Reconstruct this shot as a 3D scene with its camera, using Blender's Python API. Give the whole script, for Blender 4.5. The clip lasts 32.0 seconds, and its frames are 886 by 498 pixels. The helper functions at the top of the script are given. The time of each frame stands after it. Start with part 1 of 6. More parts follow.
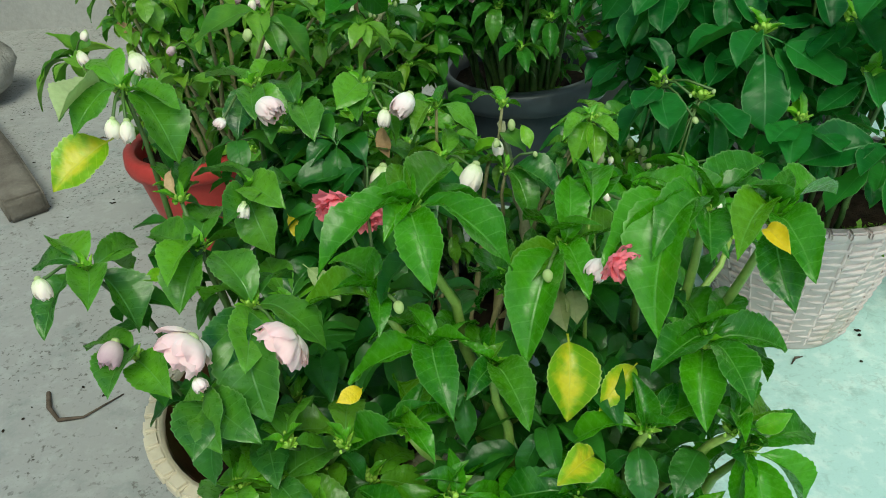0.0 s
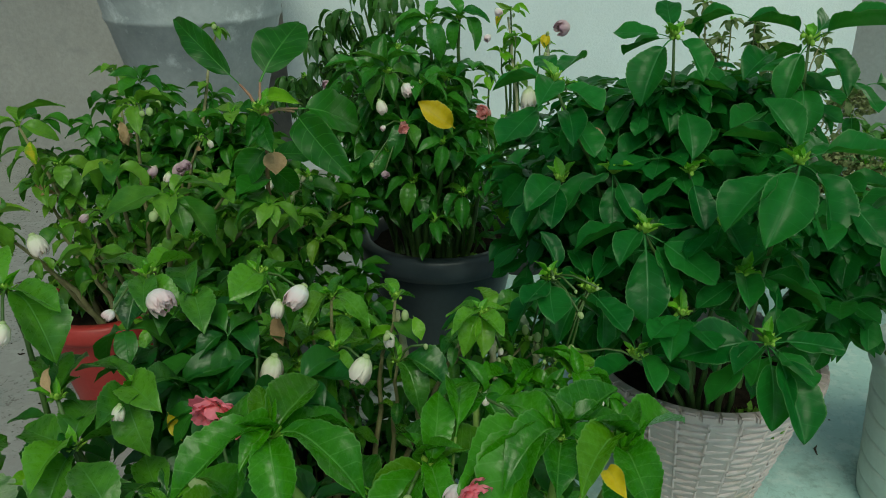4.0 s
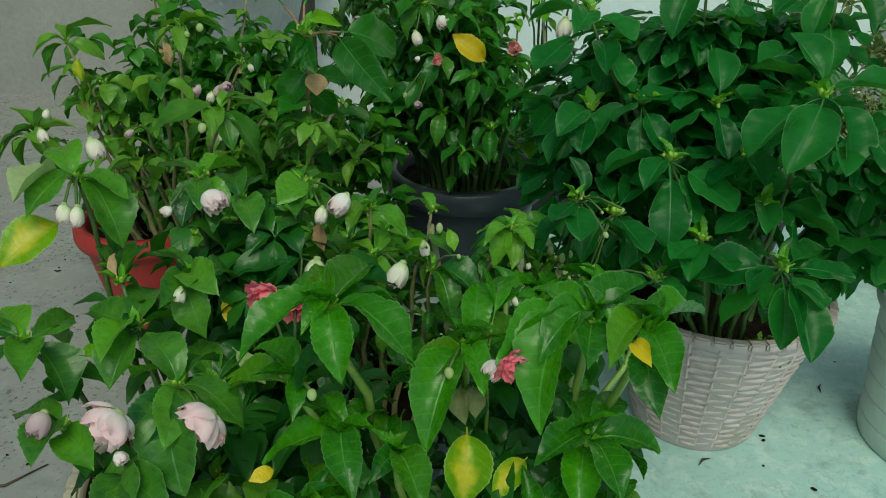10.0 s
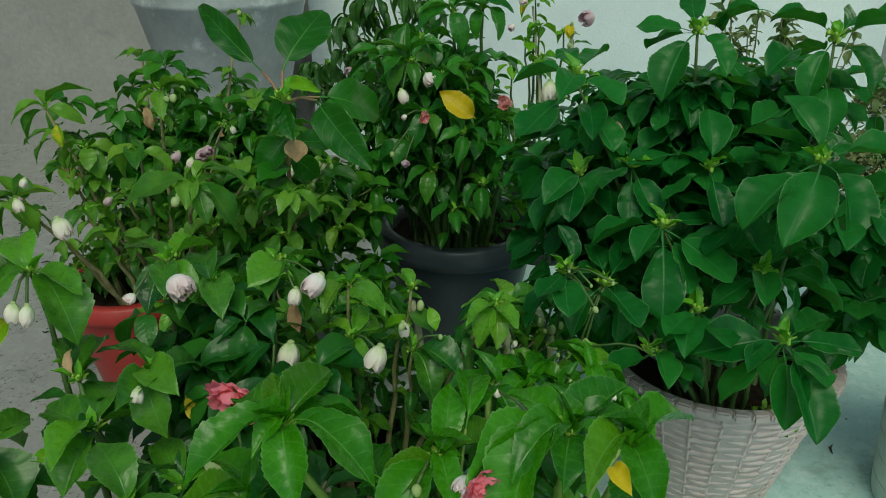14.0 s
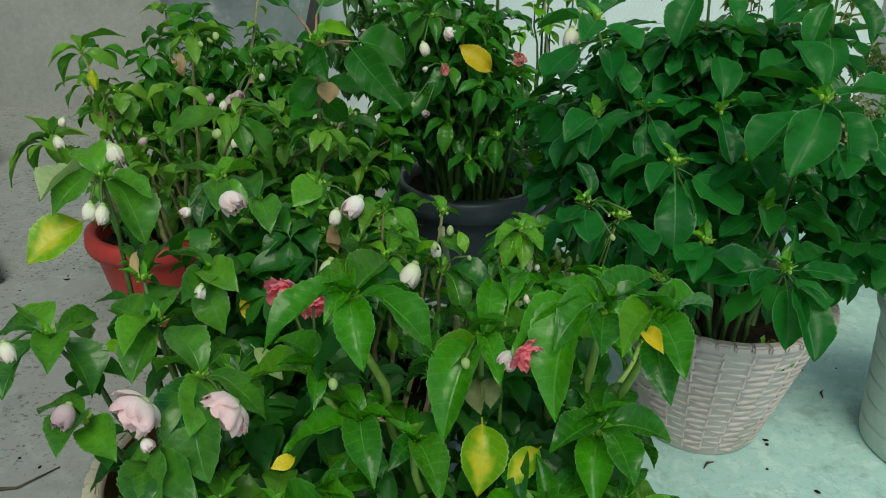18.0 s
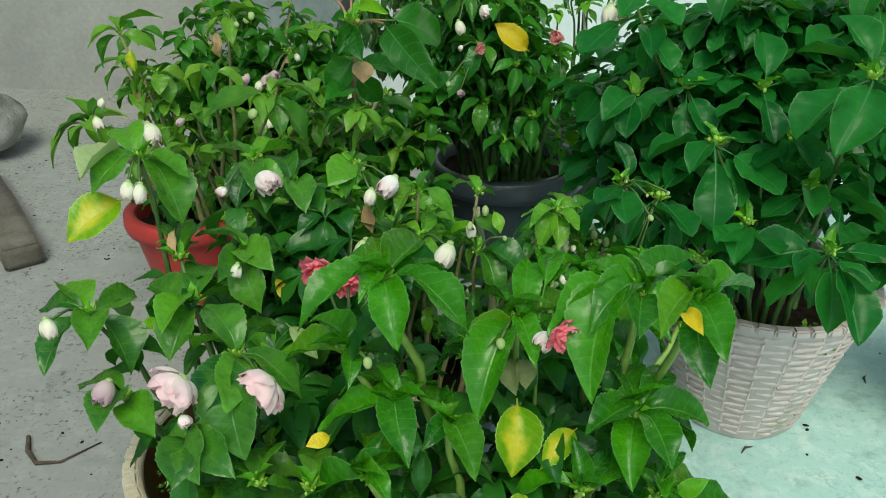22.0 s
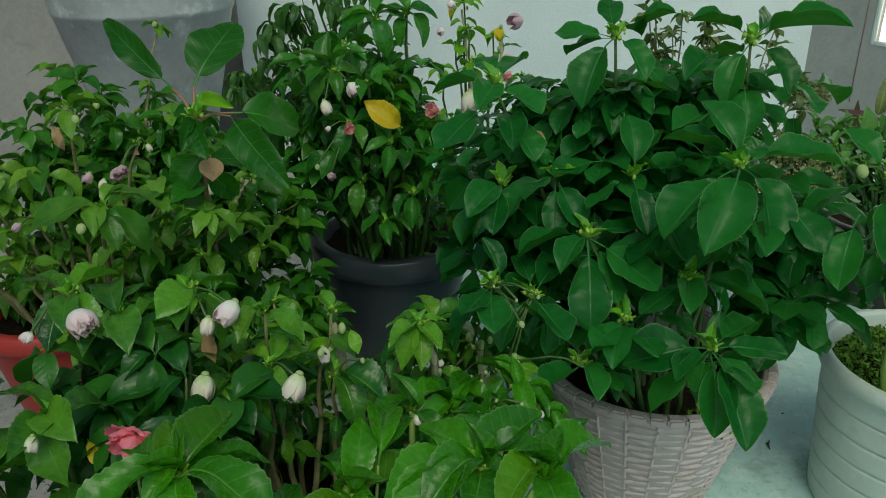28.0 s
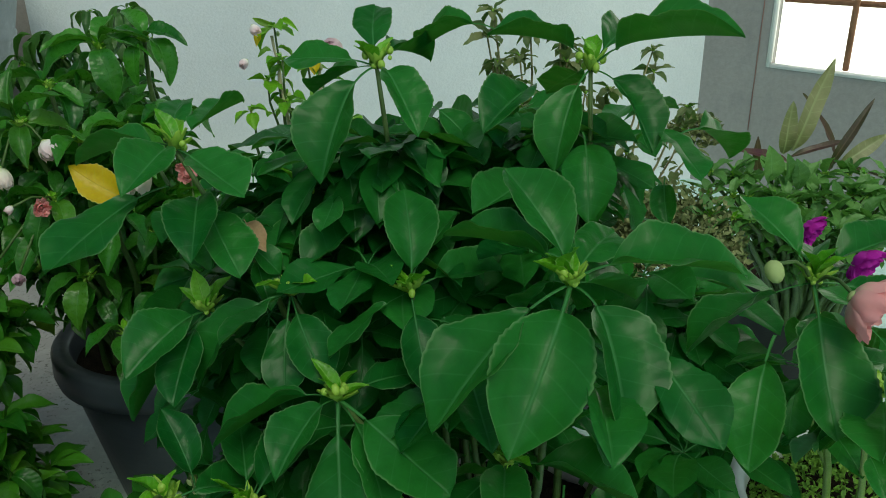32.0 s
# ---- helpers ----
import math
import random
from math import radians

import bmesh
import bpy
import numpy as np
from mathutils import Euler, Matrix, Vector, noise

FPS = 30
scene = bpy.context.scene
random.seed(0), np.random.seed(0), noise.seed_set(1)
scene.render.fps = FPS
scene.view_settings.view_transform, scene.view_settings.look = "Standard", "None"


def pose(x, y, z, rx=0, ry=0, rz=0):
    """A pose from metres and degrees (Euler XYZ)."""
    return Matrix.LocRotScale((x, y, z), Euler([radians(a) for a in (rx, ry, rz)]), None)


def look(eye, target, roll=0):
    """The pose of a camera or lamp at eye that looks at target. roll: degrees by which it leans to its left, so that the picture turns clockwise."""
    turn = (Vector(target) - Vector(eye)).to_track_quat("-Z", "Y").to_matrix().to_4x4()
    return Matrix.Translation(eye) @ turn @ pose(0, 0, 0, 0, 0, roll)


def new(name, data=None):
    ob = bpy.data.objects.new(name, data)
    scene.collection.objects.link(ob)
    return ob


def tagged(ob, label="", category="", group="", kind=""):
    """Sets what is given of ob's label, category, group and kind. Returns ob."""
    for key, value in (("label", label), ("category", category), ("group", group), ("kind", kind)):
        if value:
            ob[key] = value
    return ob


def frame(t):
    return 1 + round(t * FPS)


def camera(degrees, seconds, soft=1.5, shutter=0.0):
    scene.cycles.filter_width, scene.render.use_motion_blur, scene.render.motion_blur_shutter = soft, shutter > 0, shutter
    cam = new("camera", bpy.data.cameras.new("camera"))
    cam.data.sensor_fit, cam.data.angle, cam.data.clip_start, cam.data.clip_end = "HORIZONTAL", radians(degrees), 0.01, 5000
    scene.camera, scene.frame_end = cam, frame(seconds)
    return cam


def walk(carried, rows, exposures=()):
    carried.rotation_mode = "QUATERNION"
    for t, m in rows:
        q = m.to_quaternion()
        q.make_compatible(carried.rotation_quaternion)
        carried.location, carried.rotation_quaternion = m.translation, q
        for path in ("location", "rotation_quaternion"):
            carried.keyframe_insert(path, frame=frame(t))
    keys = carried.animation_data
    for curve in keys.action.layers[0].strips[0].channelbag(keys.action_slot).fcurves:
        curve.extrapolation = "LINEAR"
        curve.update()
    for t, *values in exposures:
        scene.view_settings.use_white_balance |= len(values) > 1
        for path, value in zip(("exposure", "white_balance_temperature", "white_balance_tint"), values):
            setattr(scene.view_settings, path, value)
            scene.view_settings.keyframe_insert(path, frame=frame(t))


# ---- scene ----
cam = camera(58.0, 32.0, 0.95)
METRES, EYE, TILT, LEAN, TURN = 1.3, 0.82, -32.5, 3.4, 0.0
ROWS = [
    (0.0, 0.0, 0.0, 0.0, 0.0, 0.0, -0.0),
    (0.5, 0.0165, -0.0212, 0.0076, -0.13, 0.22, -0.03),
    (1.0, 0.031, -0.0431, 0.0122, -0.88, 2.21, -0.34),
    (1.5, 0.0409, -0.0515, 0.0169, -1.44, 4.84, -0.94),
    (2.0, 0.0487, -0.0344, 0.0372, -3.13, 5.57, -0.74),
    (2.5, 0.0441, -0.0275, 0.0366, -3.92, 6.42, -0.71),
    (3.0, 0.0435, -0.0224, 0.0411, -4.15, 7.34, -0.75),
    (3.5, 0.0427, -0.0175, 0.0492, -4.01, 8.37, -0.87),
    (5.5, 0.0662, -0.0224, 0.0561, -4.24, 9.61, -1.04),
    (6.0, 0.0925, -0.0096, 0.0551, -4.94, 9.4, -0.77),
    (6.5, 0.0924, -0.0148, 0.0518, -5.9, 9.21, -0.28),
    (7.0, 0.0663, -0.033, 0.0374, -6.14, 8.9, -0.05),
    (7.5, 0.0491, -0.0326, 0.0224, -5.85, 8.43, -0.3),
    (8.0, 0.037, -0.0355, 0.0145, -5.6, 7.51, -0.93),
    (8.5, 0.0305, -0.0435, 0.0103, -5.22, 6.82, -1.52),
    (9.0, 0.0296, -0.0486, 0.0066, -4.78, 6.38, -2.22),
    (9.5, 0.0197, -0.0471, 0.0088, -4.14, 6.15, -2.89),
    (10.0, 0.0217, -0.0517, 0.0088, -3.51, 6.04, -3.24),
    (10.5, 0.022, -0.0497, 0.009, -3.03, 5.93, -3.39),
    (11.0, 0.0226, -0.049, 0.0093, -2.74, 5.86, -3.44),
    (11.5, 0.023, -0.048, 0.0102, -2.57, 5.87, -3.47),
    (12.0, 0.0269, -0.0443, 0.0156, -2.44, 6.02, -3.51),
    (12.5, 0.0316, -0.0431, 0.0237, -2.36, 6.39, -3.44),
    (13.0, 0.0341, -0.0354, 0.0374, -2.44, 6.96, -3.2),
    (13.5, 0.0315, -0.0281, 0.0531, -2.42, 7.52, -2.81),
    (14.0, 0.0465, -0.0249, 0.0558, -2.66, 8.07, -2.38),
    (14.5, 0.0616, -0.025, 0.0564, -3.5, 8.55, -2.24),
    (16.5, 0.0287, -0.07, -0.001, -4.43, 8.34, -1.9),
    (17.0, 0.014, -0.0606, -0.0079, -4.27, 8.08, -2.51),
    (17.5, 0.0114, -0.0701, -0.0078, -4.03, 7.7, -3.0),
    (18.0, 0.0106, -0.0658, -0.0074, -3.61, 7.26, -3.26),
    (18.5, 0.009, -0.0752, -0.0053, -2.99, 6.91, -3.39),
    (19.0, 0.0103, -0.0679, -0.0087, -2.59, 6.71, -3.43),
    (19.5, 0.0086, -0.0618, -0.0084, -2.15, 6.57, -3.52),
    (20.0, 0.0084, -0.0623, -0.0082, -1.76, 6.4, -3.61),
    (20.5, 0.0098, -0.0602, -0.0081, -1.43, 6.25, -3.67),
    (21.0, 0.0101, -0.0585, -0.0087, -1.29, 6.1, -3.71),
    (21.5, 0.0112, -0.0597, -0.0087, -1.22, 5.94, -3.74),
    (22.0, 0.0104, -0.0611, -0.0086, -1.18, 5.83, -3.74),
    (22.5, 0.0119, -0.0601, -0.0088, -1.11, 5.69, -3.67),
    (23.0, 0.0111, -0.0605, -0.0086, -1.09, 5.57, -3.57),
    (23.5, 0.0113, -0.0603, -0.0087, -1.08, 5.47, -3.47),
    (24.0, 0.0109, -0.0568, -0.008, -1.11, 5.34, -3.43),
    (24.5, 0.0114, -0.0565, -0.0084, -0.95, 5.21, -3.46),
    (25.0, 0.0248, -0.0489, 0.002, -0.83, 5.07, -3.49),
    (25.5, 0.0442, -0.0371, 0.0168, -1.15, 5.07, -3.43),
    (26.0, 0.0571, -0.0408, 0.0236, -2.24, 5.31, -2.63),
    (26.5, 0.0665, -0.0335, 0.038, -4.49, 6.05, -2.03),
    (28.5, 0.0788, -0.0073, 0.0784, -5.93, 8.7, 0.52),
    (29.0, 0.0854, -0.0109, 0.0752, -6.27, 9.25, 0.51),
    (29.5, 0.0865, -0.0129, 0.0737, -6.68, 9.47, 0.4),
    (30.0, 0.0975, 0.0008, 0.0781, -7.25, 9.91, 0.21),
    (30.5, 0.1617, 0.1034, 0.1261, -8.68, 9.98, 0.4),
    (31.0, 0.2037, 0.1951, 0.1643, -9.91, 10.1, 0.84),
    (31.5, 0.2361, 0.2282, 0.1764, -10.45, 10.2, 1.93),
    (32.0, 0.2519, 0.2523, 0.1878, -10.7, 10.07, 3.89),
]
walk(cam, [(t, pose(0, 0, EYE, TILT, LEAN, TURN) @ pose(METRES * x, METRES * y, METRES * z, 90 + pitch, roll, yaw)) for t, x, y, z, yaw, pitch, roll in ROWS],
     exposures=[(0, 0.52, 7170, -14), (1, 0.32, 7170, -15), (2, -0.12, 7170, -16), (3.5, -0.3, 7170, -17), (6, -0.41, 7170, -14), (8, -0.23, 7170, -17), (9, -0.14, 7170, -18), (12, -0.18, 7170, -16), (13, -0.2, 7170, -16), (14.5, -0.3, 7170, -15), (16.5, -0.34, 7170, -14), (17, -0.28, 7170, -14), (18, -0.03, 7170, -13), (19, 0.22, 7170, -13), (20, 0.34, 7170, -13), (22, 0.39, 7170, -13), (25, 0.46, 7170, -13), (26, -0.03, 7170, -18), (28.5, -0.42, 7070, -10), (30, -0.52, 7070, -10), (31, -0.61, 7070, -10), (32, -0.32, 7070, -10)])

# ---- world, sun, large lights ----
world = bpy.data.worlds.new("sky")
scene.world = world
world.use_nodes = True
wn = world.node_tree.nodes
sky = wn.new("ShaderNodeTexSky")
sky.sky_type, sky.sun_disc, sky.sun_elevation, sky.sun_rotation = "NISHITA", False, radians(55), radians(180)
world.node_tree.links.new(sky.outputs[0], wn["Background"].inputs[0])
wn["Background"].inputs[1].default_value = 0.16
sun = new("sun", bpy.data.lights.new("sun", "SUN"))
sun.data.energy, sun.data.angle, sun.data.color = 1.75, radians(30), (1.0, 0.96, 0.9)
sun.matrix_world = look((0.3, -1.6, 4.0), (0.2, 1.0, 0.3))


# ---- materials ----
def nodes_of(name):
    m = bpy.data.materials.new(name)
    m.use_nodes = True
    return m, m.node_tree.nodes, m.node_tree.links, m.node_tree.nodes["Principled BSDF"]


def ramp_between(n, l, fac, stops):
    r = n.new("ShaderNodeValToRGB")
    while len(r.color_ramp.elements) < len(stops):
        r.color_ramp.elements.new(0.5)
    for e, (p, c) in zip(r.color_ramp.elements, stops):
        e.position, e.color = p, (*c, 1)
    l.new(fac, r.inputs[0])
    return r


def noise_at(n, l, vec, scale, detail=4.0, rough=0.55):
    t = n.new("ShaderNodeTexNoise")
    t.inputs["Scale"].default_value, t.inputs["Detail"].default_value, t.inputs["Roughness"].default_value = scale, detail, rough
    l.new(vec, t.inputs["Vector"])
    return t


def calc(n, l, op, a, b=None):
    m = n.new("ShaderNodeMath")
    m.operation = op
    for i, v in enumerate((a, b)):
        if v is None:
            continue
        if isinstance(v, (int, float)):
            m.inputs[i].default_value = v
        else:
            l.new(v, m.inputs[i])
    return m.outputs[0]


def blend(n, l, fac, a, b, mode="MIX"):
    m = n.new("ShaderNodeMix")
    m.data_type, m.blend_type = "RGBA", mode
    for sock, v in ((m.inputs[0], fac), (m.inputs[6], a), (m.inputs[7], b)):
        if isinstance(v, (int, float)):
            sock.default_value = v
        elif isinstance(v, tuple):
            sock.default_value = (*v, 1)
        else:
            l.new(v, sock)
    return m.outputs[2]


def surface(name, stops, scale, rough=0.6, bump=0.1, fine=8.0, spec=0.4, metal=0.0, dirt=None, dirt_scale=3.0):
    """A worn surface: colour patches, finer grain and relief, and stains if dirt gives their colour."""
    m, n, l, b = nodes_of(name)
    tc = n.new("ShaderNodeTexCoord")
    big = noise_at(n, l, tc.outputs["Object"], scale, 6.0, 0.6)
    col = ramp_between(n, l, big.outputs[0], stops).outputs[0]
    small = noise_at(n, l, tc.outputs["Object"], scale * fine, 5.0, 0.65)
    col = blend(n, l, 0.25, col, ramp_between(n, l, small.outputs[0], [(0.3, (0.25, 0.25, 0.25)), (0.7, (0.75, 0.75, 0.75))]).outputs[0], "SOFT_LIGHT")
    if dirt:
        st = noise_at(n, l, tc.outputs["Object"], dirt_scale, 8.0, 0.7)
        mask = ramp_between(n, l, st.outputs[0], [(0.54, (0, 0, 0)), (0.66, (1, 1, 1))])
        col = blend(n, l, mask.outputs[0], col, dirt)
    l.new(col, b.inputs["Base Color"])
    b.inputs["Roughness"].default_value, b.inputs["Metallic"].default_value = rough, metal
    b.inputs["Specular IOR Level"].default_value = spec
    bp = n.new("ShaderNodeBump")
    bp.inputs["Strength"].default_value, bp.inputs["Distance"].default_value = bump, 0.01
    l.new(small.outputs[0], bp.inputs["Height"])
    l.new(bp.outputs[0], b.inputs["Normal"])
    return m


def leaf_material(name, deep, light, vein, rough=0.4, blotch=None, edged=0.65, old=0.0, gloss=0.42, net=0.32):
    """A leaf: midrib and side veins along its own length, tone that differs from leaf to leaf, light through the blade."""
    m, n, l, b = nodes_of(name)
    tc, info, geo = n.new("ShaderNodeTexCoord"), n.new("ShaderNodeObjectInfo"), n.new("ShaderNodeNewGeometry")
    sep = n.new("ShaderNodeSeparateXYZ")
    l.new(tc.outputs["UV"], sep.inputs[0])
    off = calc(n, l, "ABSOLUTE", sep.outputs[1])
    big = noise_at(n, l, tc.outputs["UV"], 3.0)
    chance = calc(n, l, "FRACT", calc(n, l, "ADD", info.outputs["Random"], geo.outputs["Random Per Island"]))
    tone = calc(n, l, "ADD", calc(n, l, "MULTIPLY", chance, 0.85), calc(n, l, "MULTIPLY", calc(n, l, "SUBTRACT", big.outputs[0], 0.25), 0.9))
    col = ramp_between(n, l, tone, [(0.15, deep), (1.0, light)]).outputs[0]
    aged = ramp_between(n, l, calc(n, l, "FRACT", calc(n, l, "MULTIPLY", chance, 7.3)), [(0.84, (0, 0, 0)), (0.97, (old, old, old))]).outputs[0]
    col = blend(n, l, aged, col, blend(n, l, 0.5, light, (0.3, 0.36, 0.02)))
    if blotch:
        spot = noise_at(n, l, tc.outputs["UV"], 2.6, 5.0)
        mask = ramp_between(n, l, calc(n, l, "SUBTRACT", calc(n, l, "ADD", spot.outputs[0], 0.22), calc(n, l, "MULTIPLY", off, 1.1)), [(0.55, (0, 0, 0)), (0.75, (1, 1, 1))])
        col = blend(n, l, mask.outputs[0], col, blotch)
    wave = calc(n, l, "SINE", calc(n, l, "MULTIPLY", calc(n, l, "SUBTRACT", sep.outputs[0], calc(n, l, "MULTIPLY", off, 0.75)), 48.0))
    side = calc(n, l, "POWER", calc(n, l, "MAXIMUM", wave, 0.0), 45.0)
    rib = calc(n, l, "SUBTRACT", 1.0, calc(n, l, "MINIMUM", calc(n, l, "MULTIPLY", off, 80.0), 1.0))
    mott = noise_at(n, l, tc.outputs["UV"], 14.0, 5.0, 0.7)
    col = blend(n, l, 0.3, col, ramp_between(n, l, mott.outputs[0], [(0.3, (0.3, 0.3, 0.3)), (0.7, (0.72, 0.72, 0.72))]).outputs[0], "OVERLAY")
    veins = calc(n, l, "MAXIMUM", calc(n, l, "MULTIPLY", side, net), calc(n, l, "MULTIPLY", calc(n, l, "MULTIPLY", rib, calc(n, l, "SUBTRACT", 1.2, sep.outputs[0])), 0.72))
    rim = n.new("ShaderNodeUVMap")
    rim.uv_map = "rim"
    edge = n.new("ShaderNodeSeparateXYZ")
    l.new(rim.outputs[0], edge.inputs[0])
    col = blend(n, l, veins, col, vein)
    col = blend(n, l, ramp_between(n, l, edge.outputs[0], [(0.93, (0, 0, 0)), (0.98, (edged, edged, edged))]).outputs[0], col, blend(n, l, 0.5, vein, (0.5, 0.62, 0.32)))
    l.new(col, b.inputs["Base Color"])
    l.new(calc(n, l, "ADD", calc(n, l, "MULTIPLY", mott.outputs[0], 0.2), rough - 0.19), b.inputs["Roughness"])
    b.inputs["Specular IOR Level"].default_value = gloss
    bp = n.new("ShaderNodeBump")
    bp.inputs["Strength"].default_value, bp.inputs["Distance"].default_value = 0.35, 0.004
    grain = noise_at(n, l, tc.outputs["UV"], 30.0)
    l.new(calc(n, l, "SUBTRACT", calc(n, l, "MULTIPLY", grain.outputs[0], 0.16), calc(n, l, "ADD", calc(n, l, "MULTIPLY", wave, 0.045), calc(n, l, "MULTIPLY", rib, 0.25))), bp.inputs["Height"])
    l.new(bp.outputs[0], b.inputs["Normal"])
    thin = n.new("ShaderNodeBsdfTranslucent")
    l.new(blend(n, l, 0.3, col, (0.2, 0.6, 0.03)), thin.inputs[0])
    mix = n.new("ShaderNodeMixShader")
    mix.inputs[0].default_value = 0.34
    l.new(b.outputs[0], mix.inputs[1])
    l.new(thin.outputs[0], mix.inputs[2])
    l.new(mix.outputs[0], n["Material Output"].inputs[0])
    return m


LEAF = {
    "deep": leaf_material("deep_green_leaf", (0.008, 0.095, 0.016), (0.027, 0.185, 0.028), (0.12, 0.34, 0.13), 0.42, None, 0.3, 0.0, 0.24, 0.14),
    "bright": leaf_material("bright_green_leaf", (0.01, 0.09, 0.007), (0.07, 0.29, 0.009), (0.22, 0.48, 0.12), 0.36, None, 0.25, 0.35, 0.4),
    "soft": leaf_material("mid_green_leaf", (0.018, 0.12, 0.016), (0.16, 0.4, 0.03), (0.2, 0.42, 0.12), 0.37, None, 0.3, 0.35),
    "dusky": leaf_material("dusky_green_leaf", (0.01, 0.075, 0.02), (0.13, 0.36, 0.022), (0.18, 0.4, 0.13), 0.38, None, 0.25, 0.2),
    "small": leaf_material("olive_green_leaf", (0.03, 0.14, 0.014), (0.17, 0.36, 0.035), (0.13, 0.32, 0.06), 0.44, None, 0.3, 0.45),
    "lance": leaf_material("narrow_green_leaf", (0.01, 0.1, 0.012), (0.06, 0.25, 0.024), (0.1, 0.3, 0.07), 0.38, None, 0.3, 0.25),
    # inner-crown greens: older leaves, darkened further to stand for the shade there
    "old": leaf_material("old_shaded_green_leaf", (0.01, 0.085, 0.011), (0.042, 0.18, 0.02), (0.08, 0.26, 0.07), 0.4, None, 0.25, 0.1),
    "shade": leaf_material("old_shaded_olive_leaf", (0.014, 0.11, 0.009), (0.065, 0.245, 0.018), (0.1, 0.26, 0.06), 0.42, None, 0.25, 0.2),
    "broad": leaf_material("broad_green_leaf", (0.009, 0.085, 0.005), (0.024, 0.155, 0.008), (0.14, 0.4, 0.08), 0.5, None, 0.08),
    "young": leaf_material("young_leaf", (0.075, 0.31, 0.014), (0.19, 0.5, 0.03), (0.35, 0.6, 0.12), 0.4),
    "bud": leaf_material("pale_bud", (0.22, 0.52, 0.03), (0.44, 0.7, 0.08), (0.45, 0.68, 0.12), 0.45, None, 0.1),
    "curled": leaf_material("curled_dark_leaf", (0.012, 0.06, 0.012), (0.06, 0.16, 0.03), (0.1, 0.22, 0.07), 0.45, None, 0.2, 0.15),
    "yellow": leaf_material("yellow_leaf", (0.72, 0.5, 0.02), (0.85, 0.62, 0.03), (0.65, 0.55, 0.1), 0.5),
    "yellowing": leaf_material("yellowing_leaf", (0.16, 0.36, 0.012), (0.24, 0.44, 0.015), (0.55, 0.58, 0.1), 0.45, (0.62, 0.56, 0.03)),
    "lime": leaf_material("lime_leaf", (0.1, 0.34, 0.015), (0.2, 0.45, 0.02), (0.3, 0.5, 0.08), 0.45),
    "tan": leaf_material("dry_leaf", (0.4, 0.23, 0.12), (0.62, 0.4, 0.24), (0.55, 0.38, 0.22), 0.8, None, 0.1),
    "pale": leaf_material("pale_leaf", (0.3, 0.42, 0.16), (0.42, 0.5, 0.24), (0.5, 0.55, 0.3), 0.6, None, 0.1),
    "wilted": leaf_material("wilted_leaf", (0.035, 0.09, 0.025), (0.21, 0.23, 0.1), (0.25, 0.25, 0.12), 0.7, None, 0.1),
    "sage": leaf_material("sage_green_leaf", (0.06, 0.17, 0.04), (0.15, 0.33, 0.08), (0.2, 0.4, 0.14), 0.55, None, 0.1),
    "striped": leaf_material("striped_blade", (0.17, 0.17, 0.08), (0.42, 0.36, 0.22), (0.45, 0.5, 0.25), 0.5, None, 0.1),
    "plum": leaf_material("plum_blade", (0.05, 0.012, 0.03), (0.11, 0.03, 0.05), (0.2, 0.1, 0.1), 0.45, None, 0.1),
}


def petal_material(name, base, inner, outer):
    m, n, l, b = nodes_of(name)
    tc, info = n.new("ShaderNodeTexCoord"), n.new("ShaderNodeObjectInfo")
    sep = n.new("ShaderNodeSeparateXYZ")
    l.new(tc.outputs["Object"], sep.inputs[0])
    big = noise_at(n, l, tc.outputs["Object"], 2.5)
    fac = calc(n, l, "ADD", calc(n, l, "MULTIPLY", sep.outputs[2], 0.42), calc(n, l, "MULTIPLY", big.outputs[0], 0.35))
    fac = calc(n, l, "ADD", calc(n, l, "ADD", fac, 0.25), calc(n, l, "MULTIPLY", info.outputs["Random"], 0.15))
    col = ramp_between(n, l, fac, [(0.05, base), (0.35, inner), (0.9, outer)]).outputs[0]
    l.new(col, b.inputs["Base Color"])
    b.inputs["Roughness"].default_value, b.inputs["Specular IOR Level"].default_value = 0.6, 0.2
    thin = n.new("ShaderNodeBsdfTranslucent")
    l.new(col, thin.inputs[0])
    mix = n.new("ShaderNodeMixShader")
    mix.inputs[0].default_value = 0.4
    l.new(b.outputs[0], mix.inputs[1])
    l.new(thin.outputs[0], mix.inputs[2])
    l.new(mix.outputs[0], n["Material Output"].inputs[0])
    return m


PETAL = {
    "blush": petal_material("blush_petal", (0.9, 0.93, 0.7), (1.0, 0.97, 0.95), (1.0, 0.76, 0.8)),
    "rose": petal_material("pale_rose_petal", (0.95, 0.93, 0.78), (1.0, 0.86, 0.86), (1.0, 0.64, 0.7)),
    "cream": petal_material("cream_petal", (0.6, 0.74, 0.32), (0.97, 0.95, 0.8), (1.0, 0.86, 0.84)),
    "coral": petal_material("coral_petal", (1.0, 0.55, 0.57), (1.0, 0.4, 0.46), (1.0, 0.24, 0.34)),
    "pink": petal_material("pink_petal", (0.9, 0.7, 0.55), (0.95, 0.55, 0.53), (0.92, 0.4, 0.42)),
    "mauve": petal_material("mauve_petal", (0.7, 0.6, 0.5), (0.8, 0.64, 0.66), (0.62, 0.4, 0.5)),
    "green": petal_material("bud_sepal", (0.26, 0.46, 0.1), (0.48, 0.62, 0.24), (0.75, 0.78, 0.5)),
    "magenta": petal_material("magenta_petal", (0.4, 0.03, 0.35), (0.5, 0.03, 0.42), (0.55, 0.02, 0.45)),
}
STEM = surface("green_stem", [(0.3, (0.04, 0.09, 0.022)), (0.7, (0.1, 0.17, 0.045))], 40.0, 0.45, 0.15, 6.0)
